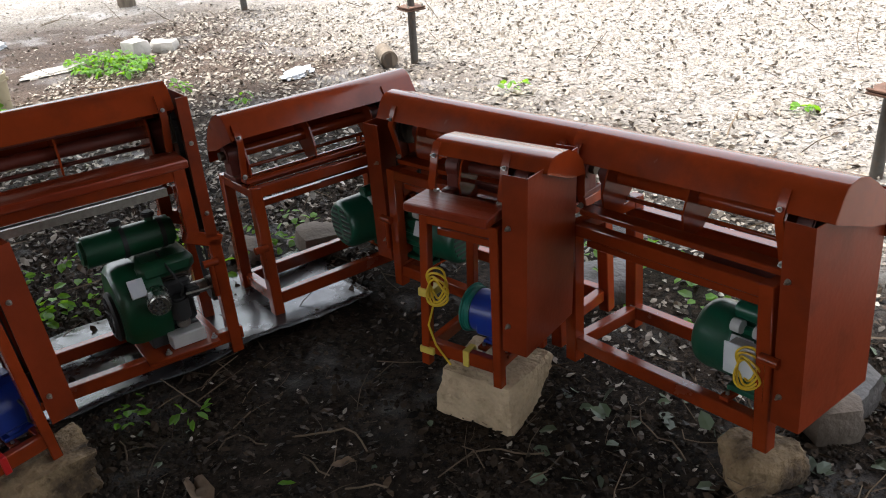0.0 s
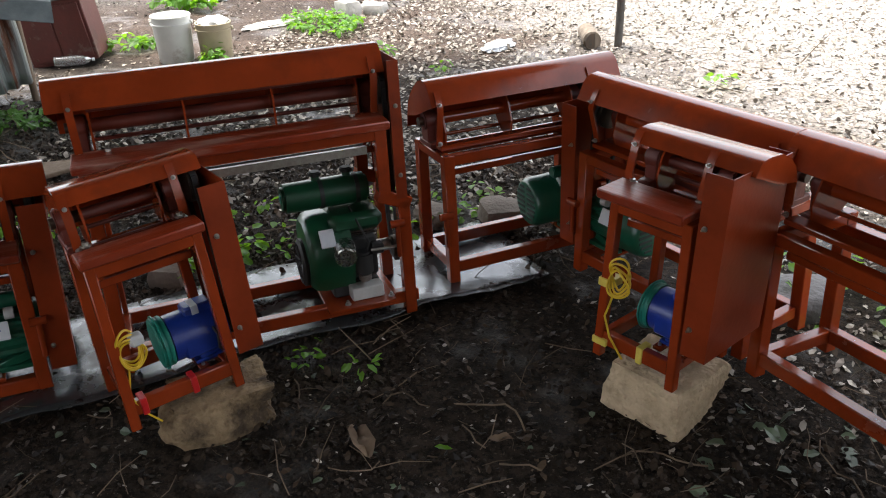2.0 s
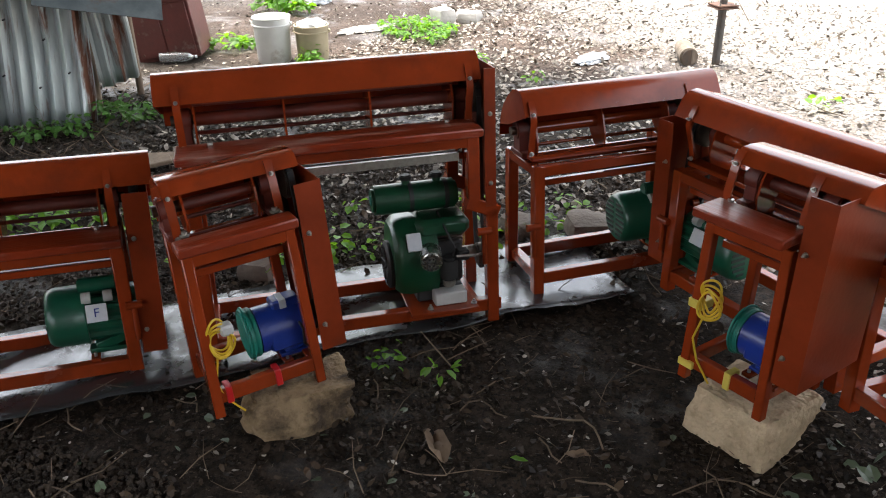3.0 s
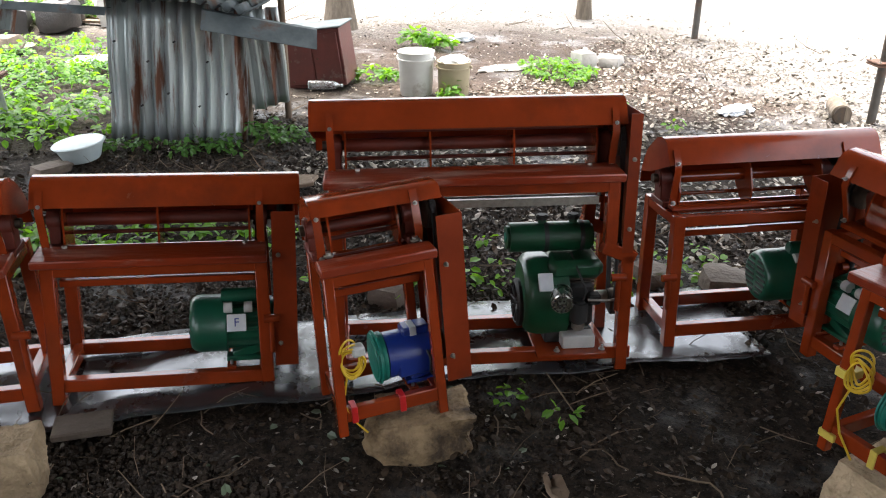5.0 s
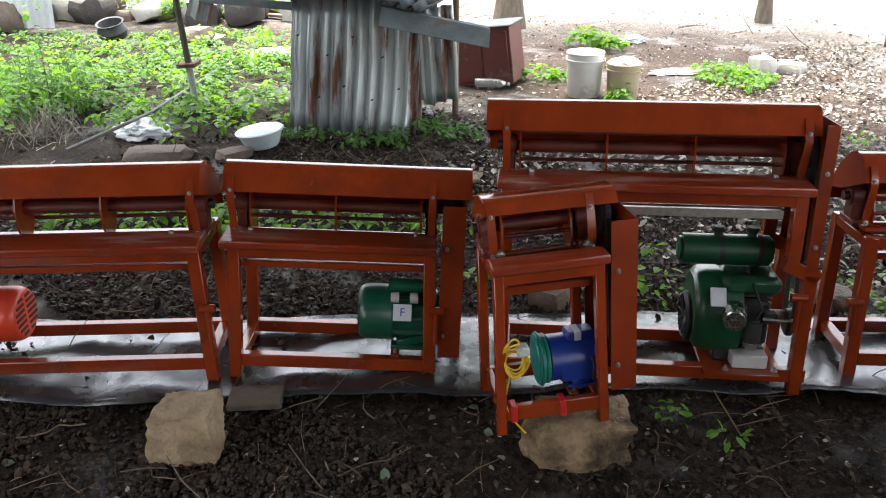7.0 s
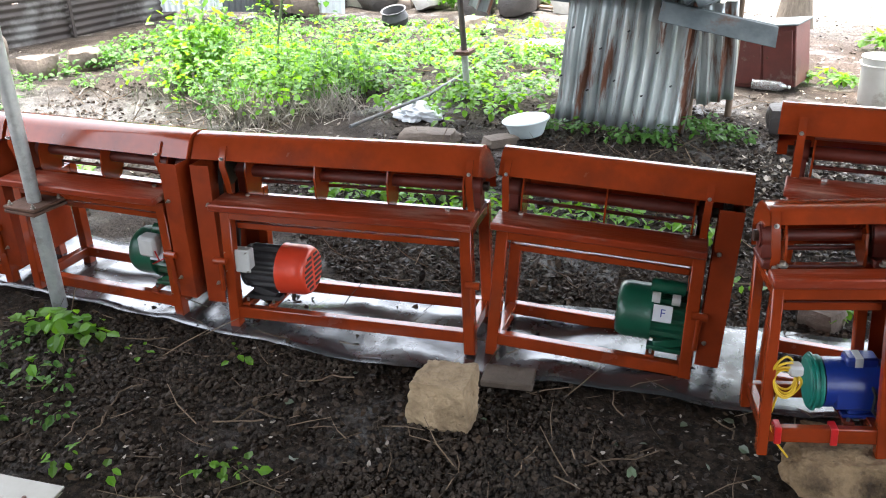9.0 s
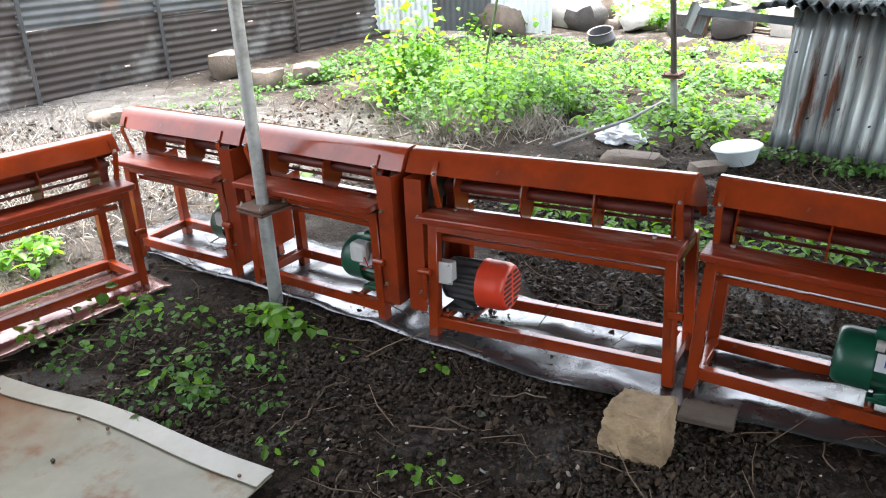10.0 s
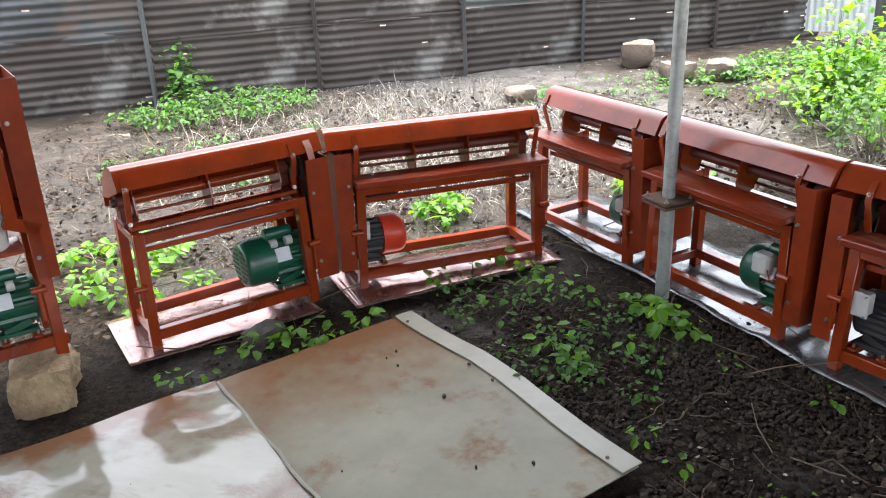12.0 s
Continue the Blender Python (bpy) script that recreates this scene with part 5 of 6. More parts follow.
def crumple(name, label, size, m, mat, seed, cat):
    bm = B()
    bmesh.ops.create_icosphere(bm, subdivisions=4, radius=1)
    for v in bm.verts:
        c = v.co.copy()
        d = 1 + 0.35 * noise.noise(c * 2.0 + Vector((seed, 0, 0))) + 0.22 * noise.noise(c * 5 + Vector((0, seed, 0)))
        v.co = Vector((c.x * d * size[0], c.y * d * size[1], max(-0.4, c.z) * d * size[2] + size[2] * 0.4))
    ob = mesh_object(name, bm, mat, True)
    ob.data.set_sharp_from_angle(angle=radians(25))
    ob.matrix_world = m
    return tagged(ob, label, cat)


crumple("plastic_bag", "crumpled white plastic bag among weeds", (0.17, 0.12, 0.07), stand(-4.98, 2.58, 0, 40), WHITE_LABEL, 1.0, "bag")
crumple("plastic_bag", "flat pale plastic sheet among weeds", (0.34, 0.12, 0.05), stand(-6.40, 4.75, 0, 40), WHITE_LABEL, 2.0, "bag")
crumple("plastic_bag", "white rag lying on bare soil", (0.14, 0.07, 0.05), stand(-4.42, 7.45, 0, 70), WHITE_LABEL, 3.0, "rag")
crumple("plastic_bag", "pale plastic scrap in the leaf litter", (0.16, 0.08, 0.03), stand(-1.35, 6.2, 0, 70), WHITE_LABEL, 4.0, "rag")
crumple("plastic_bag", "pale scrap of plastic near the buckets", (0.26, 0.10, 0.02), stand(-3.40, 6.55, 0, 60), PALE_ROCK, 5.0, "rag")
tray_ob = thing("plastic_tray", "white plastic tray lying among the weeds", "tray", stand(-7.6, 4.6, 0, 35))
part("body", lathe(B(), [(0.14, 0), (0.20, 0.05), (0.21, 0.055), (0.19, 0.05), (0.13, 0.01), (0.02, 0.01)], 24), PLASTIC_WHITE, tray_ob)
pot = thing("pot", "old black cooking pot in the weeds", "pot", stand(-8.35, 4.05, 0, 0, 14, 8))
part("body", lathe(B(), [(0.06, 0.0), (0.13, 0.04), (0.15, 0.11), (0.12, 0.18), (0.14, 0.20), (0.12, 0.195), (0.10, 0.12), (0.02, 0.10)], 26), CHARCOAL, pot)
for i, (x, y, a, w, l) in enumerate(((-3.05, 3.22, 20, 0.10, 0.30), (-2.90, 3.10, 50, 0.08, 0.26), (-3.35, 3.05, -15, 0.07, 0.3))):
    ob = tagged(mesh_object("wood_scrap", box(B(), (0, 0, 0), (l, w, 0.022), 0.005), WOOD), "weathered scrap of board lying behind the machines", "wood scrap")
    ob.matrix_world = pose(x, y, 0.01 + 0.012 * i, 3, -4, a)
for i in range(14):
    a = rr.uniform(-30, 40)
    x, y = -9.2 + rr.gauss(0, 0.5), 6.4 + rr.gauss(0, 0.5)
    ob = tagged(mesh_object("plank_scrap", box(B(), (-0.6, -0.06, 0), (0.6, 0.06, 0.03), 0.004), WOOD if i % 3 else PALE_ROCK), "old board stacked beside the rubble", "board")
    ob.matrix_world = pose(x, y, -0.01 + 0.012 * (i % 5), rr.uniform(-3, 3), rr.uniform(-3, 3), 20 + a)


# ---- trees, far post and motorcycle ----
def tree(x, y, r, hgt, seed, label):
    root = thing("tree", label, "tree", stand(x, y, 0))
    q = random.Random(seed)
    pts = [Vector((0.04 * q.gauss(0, 1) * i, 0.04 * q.gauss(0, 1) * i, hgt * i / 7)) for i in range(8)]
    bm = B()
    rings = []
    for i, p in enumerate(pts):
        rad = r * (1.5 - 0.5 * min(1, i * 1.2)) * (1 - 0.07 * i)
        rings.append([bm.verts.new(p + Vector((math.cos(t), math.sin(t), 0)) * rad * (1 + 0.16 * noise.noise(Vector((math.cos(t) * 2, math.sin(t) * 2, i * 0.6 + seed))))) for t in [2 * math.pi * j / 18 for j in range(18)]])
    rings.insert(0, [bm.verts.new(v.co * 1.05 + Vector((0, 0, -0.15))) for v in rings[0]])
    for one, two in zip(rings, rings[1:]):
        for j in range(18):
            bm.faces.new((one[j], one[(j + 1) % 18], two[(j + 1) % 18], two[j]))
    part("trunk", bm, BARK, root)
    top = pts[-1]
    lv, lf = [], []
    for b in range(7):
        a = 2 * math.pi * b / 7 + q.uniform(-0.3, 0.3)
        end = top + Vector((math.cos(a) * q.uniform(0.9, 1.7), math.sin(a) * q.uniform(0.9, 1.7), q.uniform(0.5, 1.6)))
        mid = (top + end) / 2 + Vector((0, 0, 0.2))
        part("limb", pipe(B(), [top - Vector((0, 0, 0.25)), mid, end], r * 0.28, 8), BARK, root)
        for k in range(170):
            c = end + Vector((q.gauss(0, 0.5), q.gauss(0, 0.5), q.gauss(0, 0.34)))
            u = Vector((q.gauss(0, 1), q.gauss(0, 1), q.gauss(0, 0.5))).normalized() * 0.09
            w = u.orthogonal().normalized() * 0.04
            n0 = len(lv)
            lv += [c - u, c + w, c + u, c - w]
            lf.append((n0, n0 + 1, n0 + 2, n0 + 3))
    me = bpy.data.meshes.new("crown")
    me.from_pydata([tuple(v) for v in lv], [], lf)
    me.materials.append(LEAF_DARK)
    ob = new("crown", me)
    ob.parent = root
    return root


tree(-5.90, 7.34, 0.125, 3.4, 3, "rough-barked tree trunk behind the zinc hut")
# stands for the far wooden post; its limbs and crown are added
tree(-4.02, 9.50, 0.065, 3.2, 5, "wooden post in the pale yard, shaped as a slender tree")


def motorcycle(x, y, ang):
    root = thing("motorcycle", "parked motorcycle with black spoked wheels", "motorcycle", stand(x, y, 0, ang, 0, 0))
    for wx in (0, 1.25):
        bm = B()
        n, k, R, r = 36, 10, 0.27, 0.045
        rings = [[bm.verts.new((wx + (R + r * math.cos(2 * math.pi * j / k)) * math.cos(2 * math.pi * i / n), r * math.sin(2 * math.pi * j / k), 0.315 + (R + r * math.cos(2 * math.pi * j / k)) * math.sin(2 * math.pi * i / n))) for j in range(k)] for i in range(n)]
        for i in range(n):
            for j in range(k):
                bm.faces.new((rings[i][j], rings[(i + 1) % n][j], rings[(i + 1) % n][(j + 1) % k], rings[i][(j + 1) % k]))
        w = part("wheel", bm, BLACK, root)
        part("hub", rod(B(), (wx, -0.06, 0.315), (wx, 0.06, 0.315), 0.06, 18, bevel=0.006), STEEL, w)
        for i in range(12):
            a = 2 * math.pi * i / 12
            part("spoke", rod(B(), (wx, 0.02 * (-1) ** i, 0.315), (wx + 0.235 * math.cos(a), 0, 0.315 + 0.235 * math.sin(a)), 0.003, 5), STEEL, w)
    part("frame", pipe(B(), [(0, 0.07, 0.315), (0.45, 0.05, 0.36), (0.75, 0, 0.55), (1.0, 0, 0.85), (0.3, 0, 0.78), (0.45, 0.05, 0.36)], 0.018, 8), BLACK, root)
    part("fork", pipe(B(), [(1.25, 0.07, 0.315), (1.05, 0.06, 0.95)], 0.02, 8), STEEL, root)
    part("engine", box(B(), (0.42, -0.12, 0.22), (0.78, 0.12, 0.50), 0.03), DARK_STEEL, root)
    part("tank", box(B(), (0.55, -0.11, 0.68), (1.0, 0.11, 0.88), 0.05), RUST_RED, root)
    part("seat", box(B(), (-0.1, -0.12, 0.72), (0.56, 0.12, 0.80), 0.03), BLACK, root)
    part("exhaust", rod(B(), (0.6, -0.16, 0.26), (-0.2, -0.16, 0.34), 0.035, 14), STEEL, root)
    part("mudguard", sheet(B(), [(-0.22, 0.62), (0, 0.68), (0.22, 0.63)], -0.06, 0.06, 0.004, 1), RUST_RED, root)
    part("stand_leg", rod(B(), (0.6, 0.08, 0.25), (0.55, 0.28, 0.0), 0.010, 8), BLACK, root)
    return root


motorcycle(-7.75, 9.55, 22)


# ---- cables, tapes and small details on the small machines ----
def cable_coil(parent, x, y, z, mat, tail=True):
    for k in range(4):
        pts = []
        for i in range(25):
            a = 2 * math.pi * i / 24
            pts.append((x + 0.003 * k + 0.028 * math.cos(a) * (1 + 0.06 * k), y - 0.012 - 0.004 * k + 0.01 * math.sin(2 * a + k), z + 0.046 * math.sin(a) * (1 - 0.05 * k) - 0.008 * k))
        part("cable_loop", pipe(B(), pts, 0.0032, 6), mat, parent, "yellow coiled cable")
    if tail:
        part("cable_tail", pipe(B(), [(x - 0.01, y - 0.01, z - 0.06), (x - 0.03, y - 0.015, z - 0.14), (x - 0.01, y - 0.012, z - 0.20), (x + 0.03, y, z - 0.26)], 0.003, 6), mat, parent)


junction = part("terminal_box", box(B(), (0.525, 0.010, 0.185), (0.600, 0.050, 0.262), 0.004), GREY_BOX, boxed, "pale grey terminal box")
part("box_lid", box(B(), (0.520, 0.004, 0.180), (0.605, 0.010, 0.267), 0.003), WHITE_LABEL, junction)
cable_coil(boxed, 0.588, 0.014, 0.230, YELLOW, False)
cable_coil(small1, 0.058, 0.0, 0.285, YELLOW)
cable_coil(small2, 0.042, 0.018, 0.245, YELLOW)
for x0, z0, x1, z1 in ((-0.010, 0.225, 0.034, 0.250), (-0.014, 0.040, 0.034, 0.062)):
    part("tape", box(B(), (x0, -0.007, z0), (x1, 0.046, z1), 0.002), YELLOW_TAPE, small1, "band of yellow tape")
part("tape", box(B(), (0.13, -0.002, 0.036), (0.150, 0.042, 0.088), 0.002), YELLOW_TAPE, small1, "band of yellow tape")
for x0 in (0.03, 0.17):
    part("tape", box(B(), (x0, -0.002, 0.036), (x0 + 0.018, 0.042, 0.087), 0.002), RED_TAPE, small2, "band of red tape")
part("plug", box(B(), (0.05, -0.02, 0.245), (0.085, 0.02, 0.275), 0.006), GREY_BOX, small2, "white cable plug")



# ---- plants, leaves, gravel and twigs ----
def scatter(name, label, category, verts, faces, items, mat):
    """Many copies of one small shape in one mesh. items: (x, y, z, size, tilt_x, tilt_y, turn)."""
    a = np.array(items, dtype=float)
    v = np.array(verts, dtype=float)
    cx, sx, cy, sy, cz, sz = np.cos(a[:, 4]), np.sin(a[:, 4]), np.cos(a[:, 5]), np.sin(a[:, 5]), np.cos(a[:, 6]), np.sin(a[:, 6])
    p = v[None, :, :] * a[:, 3][:, None, None]
    x, y, z = p[..., 0], p[..., 1], p[..., 2]
    y, z = y * cx[:, None] - z * sx[:, None], y * sx[:, None] + z * cx[:, None]
    x, z = x * cy[:, None] + z * sy[:, None], -x * sy[:, None] + z * cy[:, None]
    x, y = x * cz[:, None] - y * sz[:, None], x * sz[:, None] + y * cz[:, None]
    co = np.stack([x + a[:, 0][:, None], y + a[:, 1][:, None], z + a[:, 2][:, None]], -1).reshape(-1, 3)
    k = len(v)
    fs = [tuple(i * k + j for j in f) for i in range(len(a)) for f in faces]
    me = bpy.data.meshes.new(name)
    me.from_pydata(co.tolist(), [], fs)
    me.materials.append(mat)
    return tagged(new(name, me), label, category, "", "stuff")


# a leaf folded along its middle, with a drooping tip
LEAF_V = [(0, 0, 0), (0.30, 0.34, 0.06), (0.72, 0.28, 0.05), (1.0, 0, -0.10), (0.72, -0.28, 0.05), (0.30, -0.34, 0.06), (0.5, 0, -0.01)]
LEAF_F = [(0, 6, 1), (1, 6, 2), (2, 6, 3), (3, 6, 4), (4, 6, 5), (5, 6, 0)]
DRY_V = [(0, 0, 0.02), (0.35, 0.24, 0.12), (0.75, 0.20, 0.03), (1.0, 0, 0.10), (0.72, -0.24, 0.13), (0.30, -0.22, 0.02)]
DRY_F = [(0, 1, 5), (1, 4, 5), (1, 2, 4), (2, 3, 4)]
BLADE_V = [(-0.02, 0, 0), (0.02, 0, 0), (0.015, 0.12, 0.5), (-0.015, 0.12, 0.5), (0, 0.42, 0.9)]
BLADE_F = [(0, 1, 2, 3), (3, 2, 4)]
PEB_V = [(0.9, 0.1, 0.35), (-0.8, 0.2, 0.3), (0.1, 0.75, 0.4), (-0.1, -0.7, 0.35), (0.05, 0.1, 0.9), (0.45, 0.5, 0.1), (-0.5, 0.5, 0.05), (0.5, -0.5, 0.1), (-0.5, -0.4, 0.12)]
PEB_F = [(4, 0, 2), (4, 2, 1), (4, 1, 3), (4, 3, 0), (0, 5, 2), (2, 6, 1), (1, 8, 3), (3, 7, 0)]
TWIG_V = [(0, -0.01, 0), (0, 0.01, 0), (0, 0, 0.02), (0.5, 0.05, 0.0), (0.5, 0.07, 0.0), (0.5, 0.06, 0.02), (1, -0.02, 0.03), (1, -0.01, 0.03), (1, -0.015, 0.04)]
TWIG_F = [(0, 1, 4, 3), (1, 2, 5, 4), (2, 0, 3, 5), (3, 4, 7, 6), (4, 5, 8, 7), (5, 3, 6, 8)]

pr = random.Random(21)
ROW = ((-4.30, -0.55), (-3.55, 0.0), (-2.75, 0.66), (-2.13, 1.36), (-1.46, 1.96), (-0.65, 2.76))


def weeds(items, stems, cx, cy, rx, ry, count, hgt, size, turn=0.0, leaves=(5, 10)):
    """Plants with a stem and leaves in whorls, spread over an oval."""
    for _ in range(count):
        d, t = math.sqrt(pr.random()), pr.uniform(0, 2 * math.pi)
        ex, ey = rx * d * math.cos(t), ry * d * math.sin(t)
        x, y = cx + ex * math.cos(turn) - ey * math.sin(turn), cy + ex * math.sin(turn) + ey * math.cos(turn)
        hh = hgt * pr.uniform(0.35, 1.15) * (1 - 0.45 * d * d)
        lx, ly = pr.gauss(0, 0.12) * hh, pr.gauss(0, 0.12) * hh
        stems.append((x, y, -0.01, max(hh, 0.03), 0, 0, pr.uniform(0, 6.28)))
        for i in range(pr.randint(*leaves)):
            f = pr.uniform(0.35, 1.0)
            a = i * 2.4 + pr.uniform(-0.5, 0.5)
            out = 0.018 + 0.02 * pr.random()
            items.append((x + lx * f + out * math.cos(a), y + ly * f + out * math.sin(a), 0.015 + hh * f, size * pr.uniform(0.55, 1.25), pr.gauss(0, 0.35), pr.gauss(0.25, 0.35), a))


bright, dull, stems = [], [], []
for _ in range(26):
    a, b = pr.gauss(0, 0.6), pr.gauss(0, 0.42)
    weeds(bright if pr.random() < 0.7 else dull, stems, -6.35 + 0.54 * a - 0.84 * b, 2.10 + 0.84 * a + 0.54 * b, 0.30, 0.26, 17, pr.uniform(0.25, 0.62), 0.056, 1.0)
weeds(bright, stems, -6.95, 1.62, 0.28, 0.25, 40, 0.90, 0.075, 0, (12, 18))
weeds(bright, stems, -6.10, 3.55, 1.3, 1.0, 170, 0.18, 0.056, 0.8)
weeds(bright, stems, -7.00, 4.60, 1.3, 0.8, 130, 0.16, 0.056, 0.8)
weeds(bright, stems, -5.00, 2.95, 0.65, 0.45, 55, 0.14, 0.060, 0.7)
weeds(dull, stems, -6.00, 3.45, 1.4, 1.0, 190, 0.14, 0.052, 0.8)
weeds(dull, stems, -6.35, 2.20, 0.9, 0.7, 150, 0.26, 0.056, 1.0)
weeds(bright, stems, -9.2, 5.6, 0.9, 0.5, 130, 0.45, 0.08, 0.8)
weeds(bright, stems, -10.2, 3.5, 0.5, 0.5, 60, 0.40, 0.09, 0.8)
weeds(dull, stems, -3.95, 3.32, 0.50, 0.10, 36, 0.10, 0.045, 0.55)
weeds(dull, stems, -3.60, 3.85, 0.25, 0.25, 26, 0.12, 0.05, 0.8)
weeds(bright, stems, -2.95, 6.60, 0.42, 0.26, 60, 0.10, 0.05, -0.6)
weeds(bright, stems, -4.55, 6.95, 0.30, 0.10, 26, 0.20, 0.08)
weeds(bright, stems, -4.20, 5.60, 0.30, 0.18, 22, 0.10, 0.06)
weeds(bright, stems, -3.22, 5.35, 0.05, 0.05, 6, 0.16, 0.06)
weeds(dull, stems, -6.45, -3.35, 0.35, 0.9, 150, 0.22, 0.05, 0.6)
weeds(dull, stems, -6.75, -3.85, 0.15, 0.15, 12, 0.75, 0.08, 0, (12, 16))
weeds(dull, stems, -8.6, 1.5, 1.2, 0.35, 130, 0.18, 0.06, 2.15)
weeds(bright, stems, -3.20, -2.35, 0.50, 0.42, 45, 0.12, 0.052, 0.8)
weeds(bright, stems, -4.25, -1.02, 0.20, 0.14, 16, 0.12, 0.058)
weeds(bright, stems, -4.75, 0.25, 0.35, 0.25, 24, 0.10, 0.07, 0.7)
weeds(bright, stems, -3.15, -0.42, 0.58, 0.30, 20, 0.10, 0.052, 0.7, (3, 6))
weeds(dull, stems, -2.95, -0.34, 0.62, 0.36, 85, 0.06, 0.030, 0.7, (3, 6))
weeds(bright, stems, -2.68, -1.30, 0.40, 0.06, 20, 0.08, 0.050, 2.35, (3, 6))
weeds(bright, stems, -3.02, 0.14, 0.22, 0.08, 10, 0.09, 0.065, 0.7, (4, 7))
for x, y, n in ((-2.25, 0.03, 2), (-1.98, 0.36, 2), (-2.08, 0.12, 1), (-1.90, 0.46, 2), (-2.35, -1.62, 2), (-2.75, 0.32, 1), (-0.78, 2.16, 1), (-0.76, 2.17, 1), (-0.95, 2.17, 2), (-0.98, 2.15, 1), (-2.50, 0.62, 1)):
    weeds(bright, stems, x, y, 0.03, 0.03, n, 0.10, 0.034, 0, (4, 7))
weeds(bright, stems, -3.2, 2.10, 1.1, 0.25, 130, 0.08, 0.05, 0.75, (3, 6))
weeds(bright, stems, -1.4, 3.05, 0.9, 0.28, 50, 0.07, 0.045, 0.65, (3, 6))
weeds(bright, stems, 0.75, 2.95, 0.6, 0.3, 26, 0.09, 0.055, -0.7, (3, 6))
for x, y in ((0.22, 5.59), (1.88, 4.93), (-1.52, 5.48), (-2.12, 5.88), (1.35, 3.2), (1.45, 2.35)):
    weeds(bright, stems, x, y, 0.06, 0.06, 3, 0.08, 0.055, 0, (3, 6))
weeds(dull, stems, -8.2, 3.2, 1.7, 1.0, 230, 0.12, 0.05, 0.8)
weeds(bright, stems, -7.9, 2.9, 1.9, 1.2, 120, 0.12, 0.05, 0.8)
weeds(dull, stems, -7.6, 0.2, 1.3, 0.6, 90, 0.08, 0.04, 2.1)
weeds(dull, stems, -5.3, -2.4, 1.2, 0.7, 90, 0.09, 0.04, 2.1)
scatter("weed_leaves", "bright green broad-leaved weeds in thick clumps", "weeds", LEAF_V, LEAF_F, bright, LEAF)
scatter("weed_leaves", "dull green low weeds and creepers", "weeds", LEAF_V, LEAF_F, dull, LEAF_DARK)
scatter("weed_stems", "thin green stems of the weeds", "weeds", [(-0.008, 0, 0), (0.008, 0, 0), (0, 0.010, 0), (0, 0.0, 1.0)], [(0, 1, 3), (1, 2, 3), (2, 0, 3)], stems, STEM)
sapling = thing("sapling", "thin leaning sapling wound with a vine", "sapling", stand(-6.05, 1.95, 0))
part("stem", pipe(B(), [(0, 0, 0), (-0.05, 0.06, 0.45), (-0.14, 0.22, 1.0), (-0.30, 0.42, 1.6)], 0.010, 7), STEM, sapling)

straw = []
for cx, cy, rx, ry, n, s in ((-5.85, 1.62, 0.55, 0.25, 900, 0.24), (-5.55, 2.15, 0.3, 0.2, 350, 0.22), (-4.95, -0.75, 1.0, 0.6, 500, 0.09), (-6.0, -1.7, 1.6, 2.0, 2600, 0.17), (-4.9, -1.2, 0.7, 0.8, 900, 0.14), (-4.6, -1.8, 0.9, 0.9, 300, 0.09), (-6.6, -0.2, 1.2, 1.0, 350, 0.09)):
    for _ in range(n):
        straw.append((cx + pr.gauss(0, 0.5) * rx, cy + pr.gauss(0, 0.5) * ry, -0.01, s * pr.uniform(0.4, 1.2), pr.gauss(-0.3, 0.7), pr.gauss(0, 0.5), pr.uniform(0, 6.28)))
scatter("dry_grass", "dry tangled straw-coloured grass", "grass", BLADE_V, BLADE_F, straw, STRAW)


def litter(n, x0, x1, y0, y1, s0, s1, keep=None):
    out = []
    while len(out) < n:
        x, y = pr.uniform(x0, x1), pr.uniform(y0, y1)
        if keep is None or keep(x, y):
            out.append((x, y, ground_height(x, y) + 0.003, pr.uniform(s0, s1), pr.gauss(0, 0.4), pr.gauss(0, 0.4), pr.uniform(0, 6.28)))
    return out


def clump(x, y, s, lo):
    return noise.noise(Vector((x * s, y * s, 4.2))) > lo


def inside(x, y):
    """The dark trodden soil inside the ring of machines."""
    v = Vector((x, y))
    w = v - F
    on_panel = -0.05 < w.dot(e2) and -0.05 < w.dot(u1) < e1.length + 0.05
    return v.dot(AL) < 2.5 and v.dot(AC) > -3.3 and not on_panel


pale_leaves = litter(25000, -3.2, 4.2, 3.2, 9.0, 0.018, 0.060)
pale_leaves += litter(3500, -6.5, -1.0, 4.5, 10.0, 0.015, 0.045)
pale_leaves += litter(2600, 0.3, 3.2, 2.5, 4.2, 0.016, 0.042)
pale_leaves += litter(1400, -4.0, 0.6, 2.7, 4.6, 0.014, 0.042)
pale_leaves += litter(1300, -9.5, -4.2, -3.5, 2.5, 0.014, 0.04)
pale_leaves += litter(280, 0.1, 1.8, 1.2, 2.6, 0.012, 0.04)
pale_leaves += litter(1100, -3.0, 0.8, -0.5, 2.5, 0.008, 0.026, inside)
scatter("leaf_litter", "pale dry fallen leaves scattered over the yard", "leaves", DRY_V, DRY_F, pale_leaves, LITTER)
dark_leaves = litter(14000, -3.6, 1.6, -1.6, 3.0, 0.012, 0.042, lambda x, y: inside(x, y))
dark_leaves += litter(7000, -4.8, 0.6, 1.2, 4.4, 0.02, 0.055, lambda x, y: not inside(x, y))
dark_leaves += litter(3600, -6.5, 2.0, 0.5, 5.0, 0.02, 0.055, lambda x, y: not inside(x, y))
dark_leaves += litter(4500, -6.5, -2.2, -4.6, -1.0, 0.015, 0.05, lambda x, y: not inside(x, y) and (Vector((x, y)) - F).dot(e2) < -0.1 or Vector((x, y)).dot(AC) < -3.3)
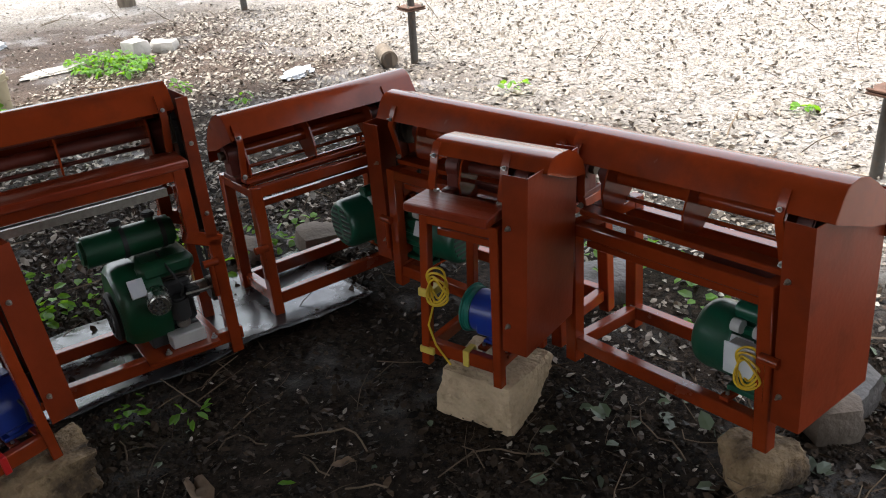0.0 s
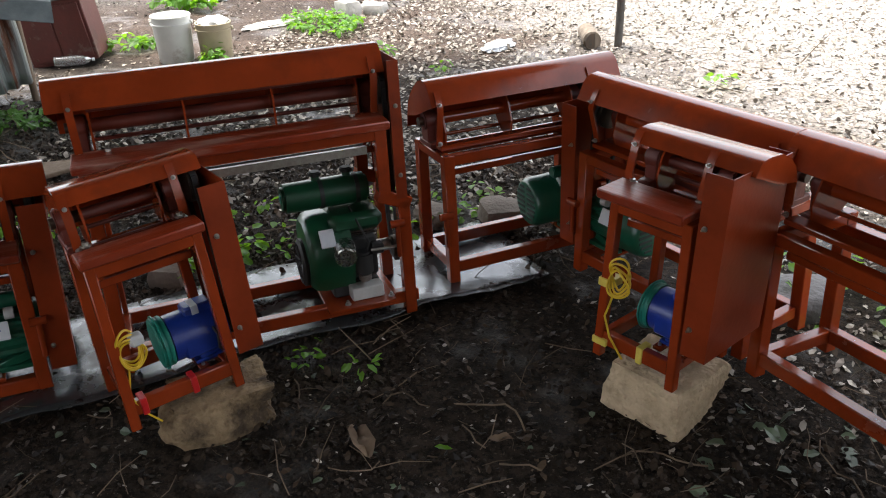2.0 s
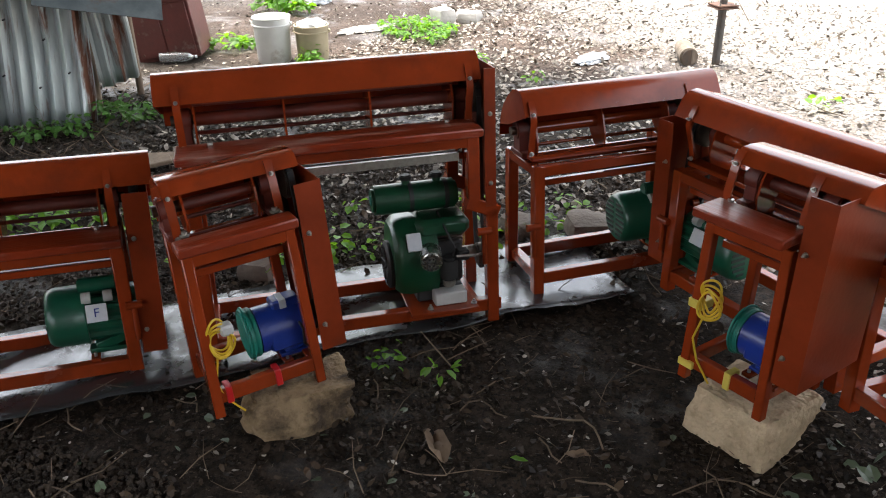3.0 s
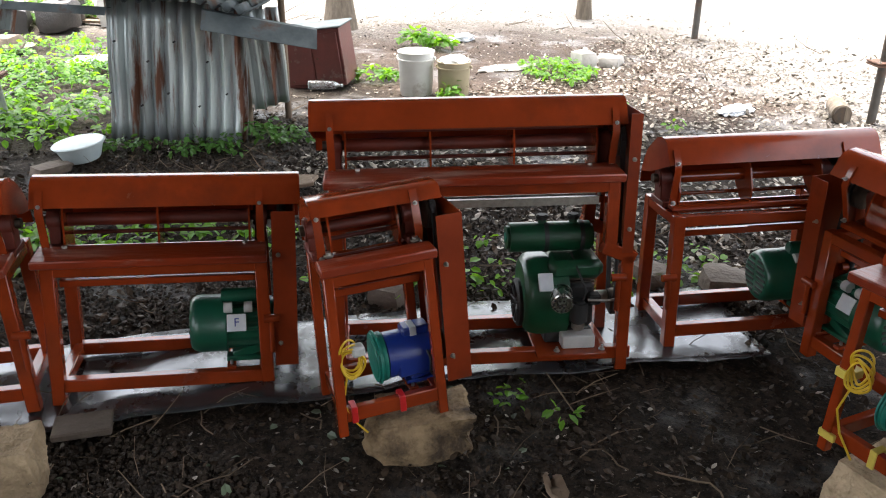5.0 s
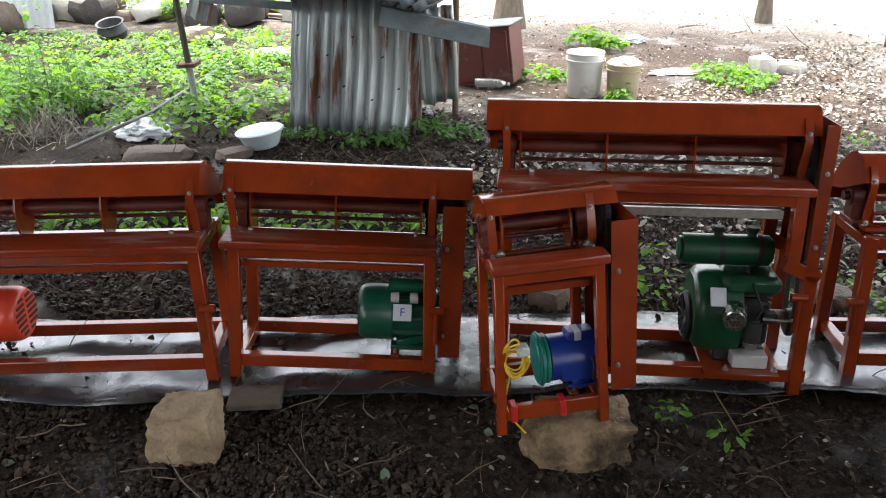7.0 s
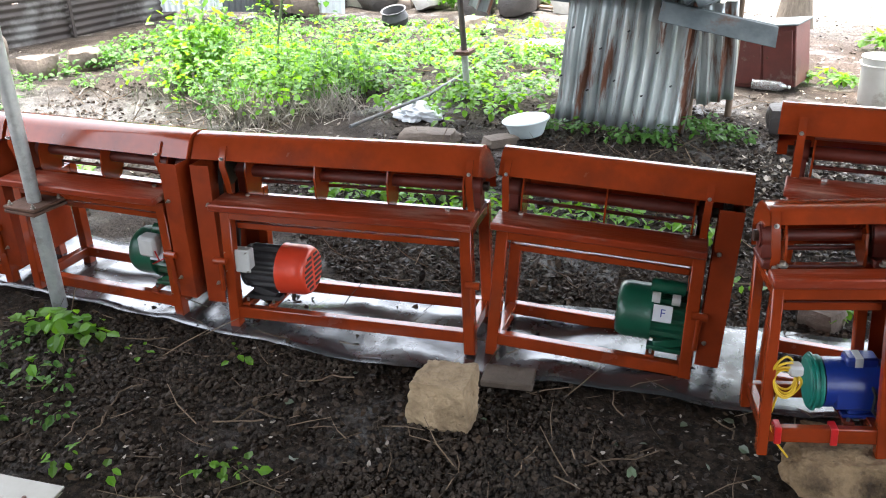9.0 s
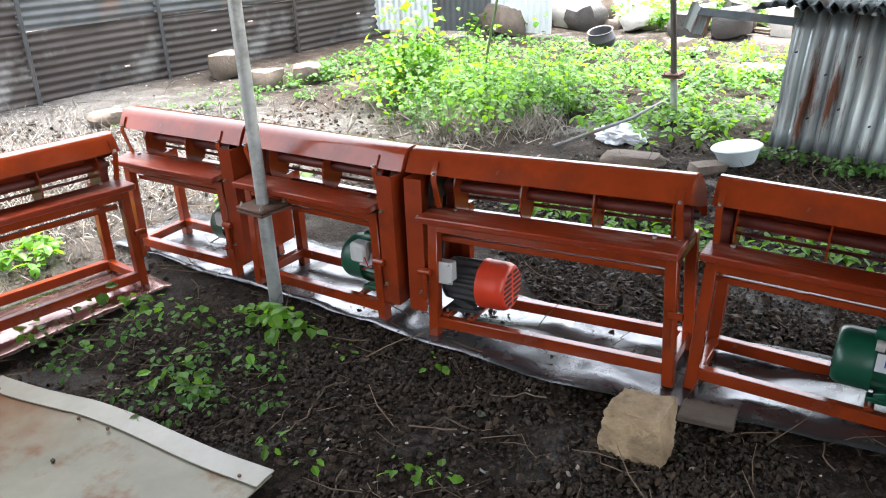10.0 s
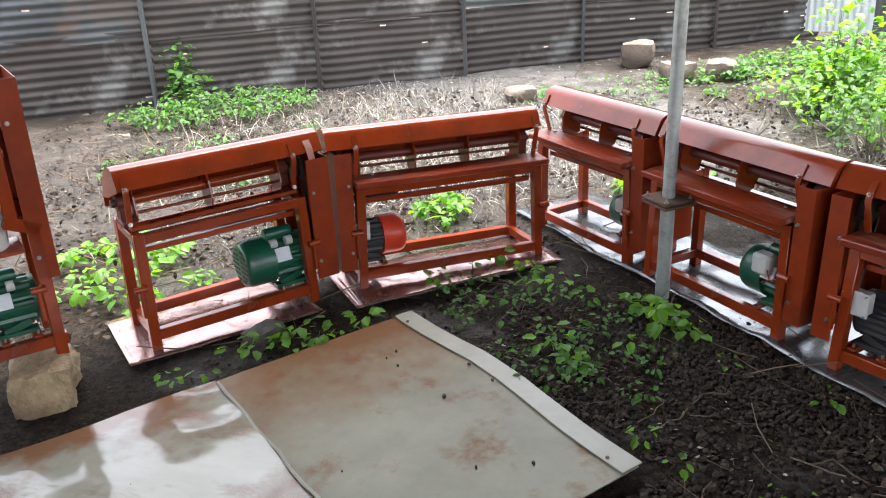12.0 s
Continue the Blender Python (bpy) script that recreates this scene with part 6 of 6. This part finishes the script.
scatter("dark_litter", "dark damp leaf litter trodden into the soil", "leaves", DRY_V, DRY_F, dark_leaves, LITTER_DARK)
stones = litter(3800, -3.2, -1.5, -0.5, 1.3, 0.006, 0.016, inside)
stones += litter(8000, -3.2, -1.2, -0.3, 1.5, 0.004, 0.014, lambda x, y: inside(x, y) and clump(x, y, 1.4, -0.12))
stones += litter(4500, -3.9, -1.3, 1.2, 3.0, 0.005, 0.015, lambda x, y: not inside(x, y) and clump(x, y, 1.2, -0.2))
stones += litter(9000, -2.0, 1.4, 0.9, 2.6, 0.003, 0.011, lambda x, y: clump(x, y, 2.1, -0.25))
stones += litter(9000, -4.6, -0.4, 1.2, 4.2, 0.006, 0.020, lambda x, y: not inside(x, y) and clump(x, y, 1.7, -0.35))
stones += litter(2600, -7.6, -3.4, -3.6, 1.2, 0.008, 0.026, lambda x, y: Vector((x, y)).dot(AC) < -3.2 and clump(x, y, 1.3, -0.3))
stones += litter(500, -7, 2, 2.6, 8, 0.008, 0.020)
scatter("gravel", "dark broken gravel on the soil", "gravel", PEB_V, PEB_F, stones, GRAVEL)
cut_leaves = litter(70, 0.25, 1.0, 1.55, 2.35, 0.035, 0.062) + litter(40, 1.0, 1.6, 2.0, 2.7, 0.035, 0.06) + litter(90, -2.6, 0.9, 0.6, 2.3, 0.022, 0.042, inside)
scatter("cut_leaves", "limp grey-green leaves fallen on the dark soil", "leaves", LEAF_V, LEAF_F, cut_leaves, LIMP_LEAF)
twigs = litter(1500, -3.4, 1.4, -0.8, 2.6, 0.03, 0.20, inside) + litter(700, -4.6, 1.0, 1.2, 4.0, 0.05, 0.22, lambda x, y: not inside(x, y)) + litter(500, -8, 3, 2.6, 9, 0.08, 0.35) + litter(1200, -7.0, -2.6, -4.0, 1.4, 0.05, 0.28, lambda x, y: Vector((x, y)).dot(AC) < -2.9)
# thin pale roots that wander over the soil
roots = B()
for _ in range(110):
    x, y = pr.uniform(-2.6, 1.0), pr.uniform(0.0, 2.3)
    if not inside(x, y):
        continue
    a, pts = pr.uniform(0, 6.28), []
    for i in range(pr.randint(4, 8)):
        pts.append((x, y, ground_height(x, y) + 0.004 + 0.010 * pr.random()))
        a += pr.gauss(0, 0.55)
        x, y = x + 0.04 * math.cos(a), y + 0.04 * math.sin(a)
    pipe(roots, pts, pr.uniform(0.0012, 0.003), 5)
tagged(mesh_object("roots", roots, TWIG, True), "thin pale roots lying on the dark soil", "roots", "", "stuff")
scatter("twigs", "thin dry twigs strewn on the soil", "twigs", TWIG_V, TWIG_F, twigs, TWIG)
for x, y, s, a in ((-0.60, 1.84, 0.17, 130), (-0.32, 2.0, 0.075, 20), (0.95, 1.72, 0.09, 70), (-0.45, 1.93, 0.05, 10)):
    bm = B()
    vs = [bm.verts.new((p[0] * s, p[1] * s * 0.55, (p[2] + 0.16 * abs(p[1]) + 0.22 * (p[0] - 0.4) ** 2) * s + 0.004)) for p in LEAF_V]
    for f in LEAF_F:
        bm.faces.new([vs[i] for i in f])
    bmesh.ops.subdivide_edges(bm, edges=list(bm.edges), cuts=2, use_grid_fill=True)
    for v in bm.verts:
        v.co.z += 0.12 * s * noise.noise(v.co * 40) + 0.01
    ob = tagged(mesh_object("fallen_leaf", bm, PAPER if s != 0.05 else LEAF, True), "large curled fallen leaf on the dark soil", "leaf")
    ob.matrix_world = stand(x, y, ground_height(x, y), a)
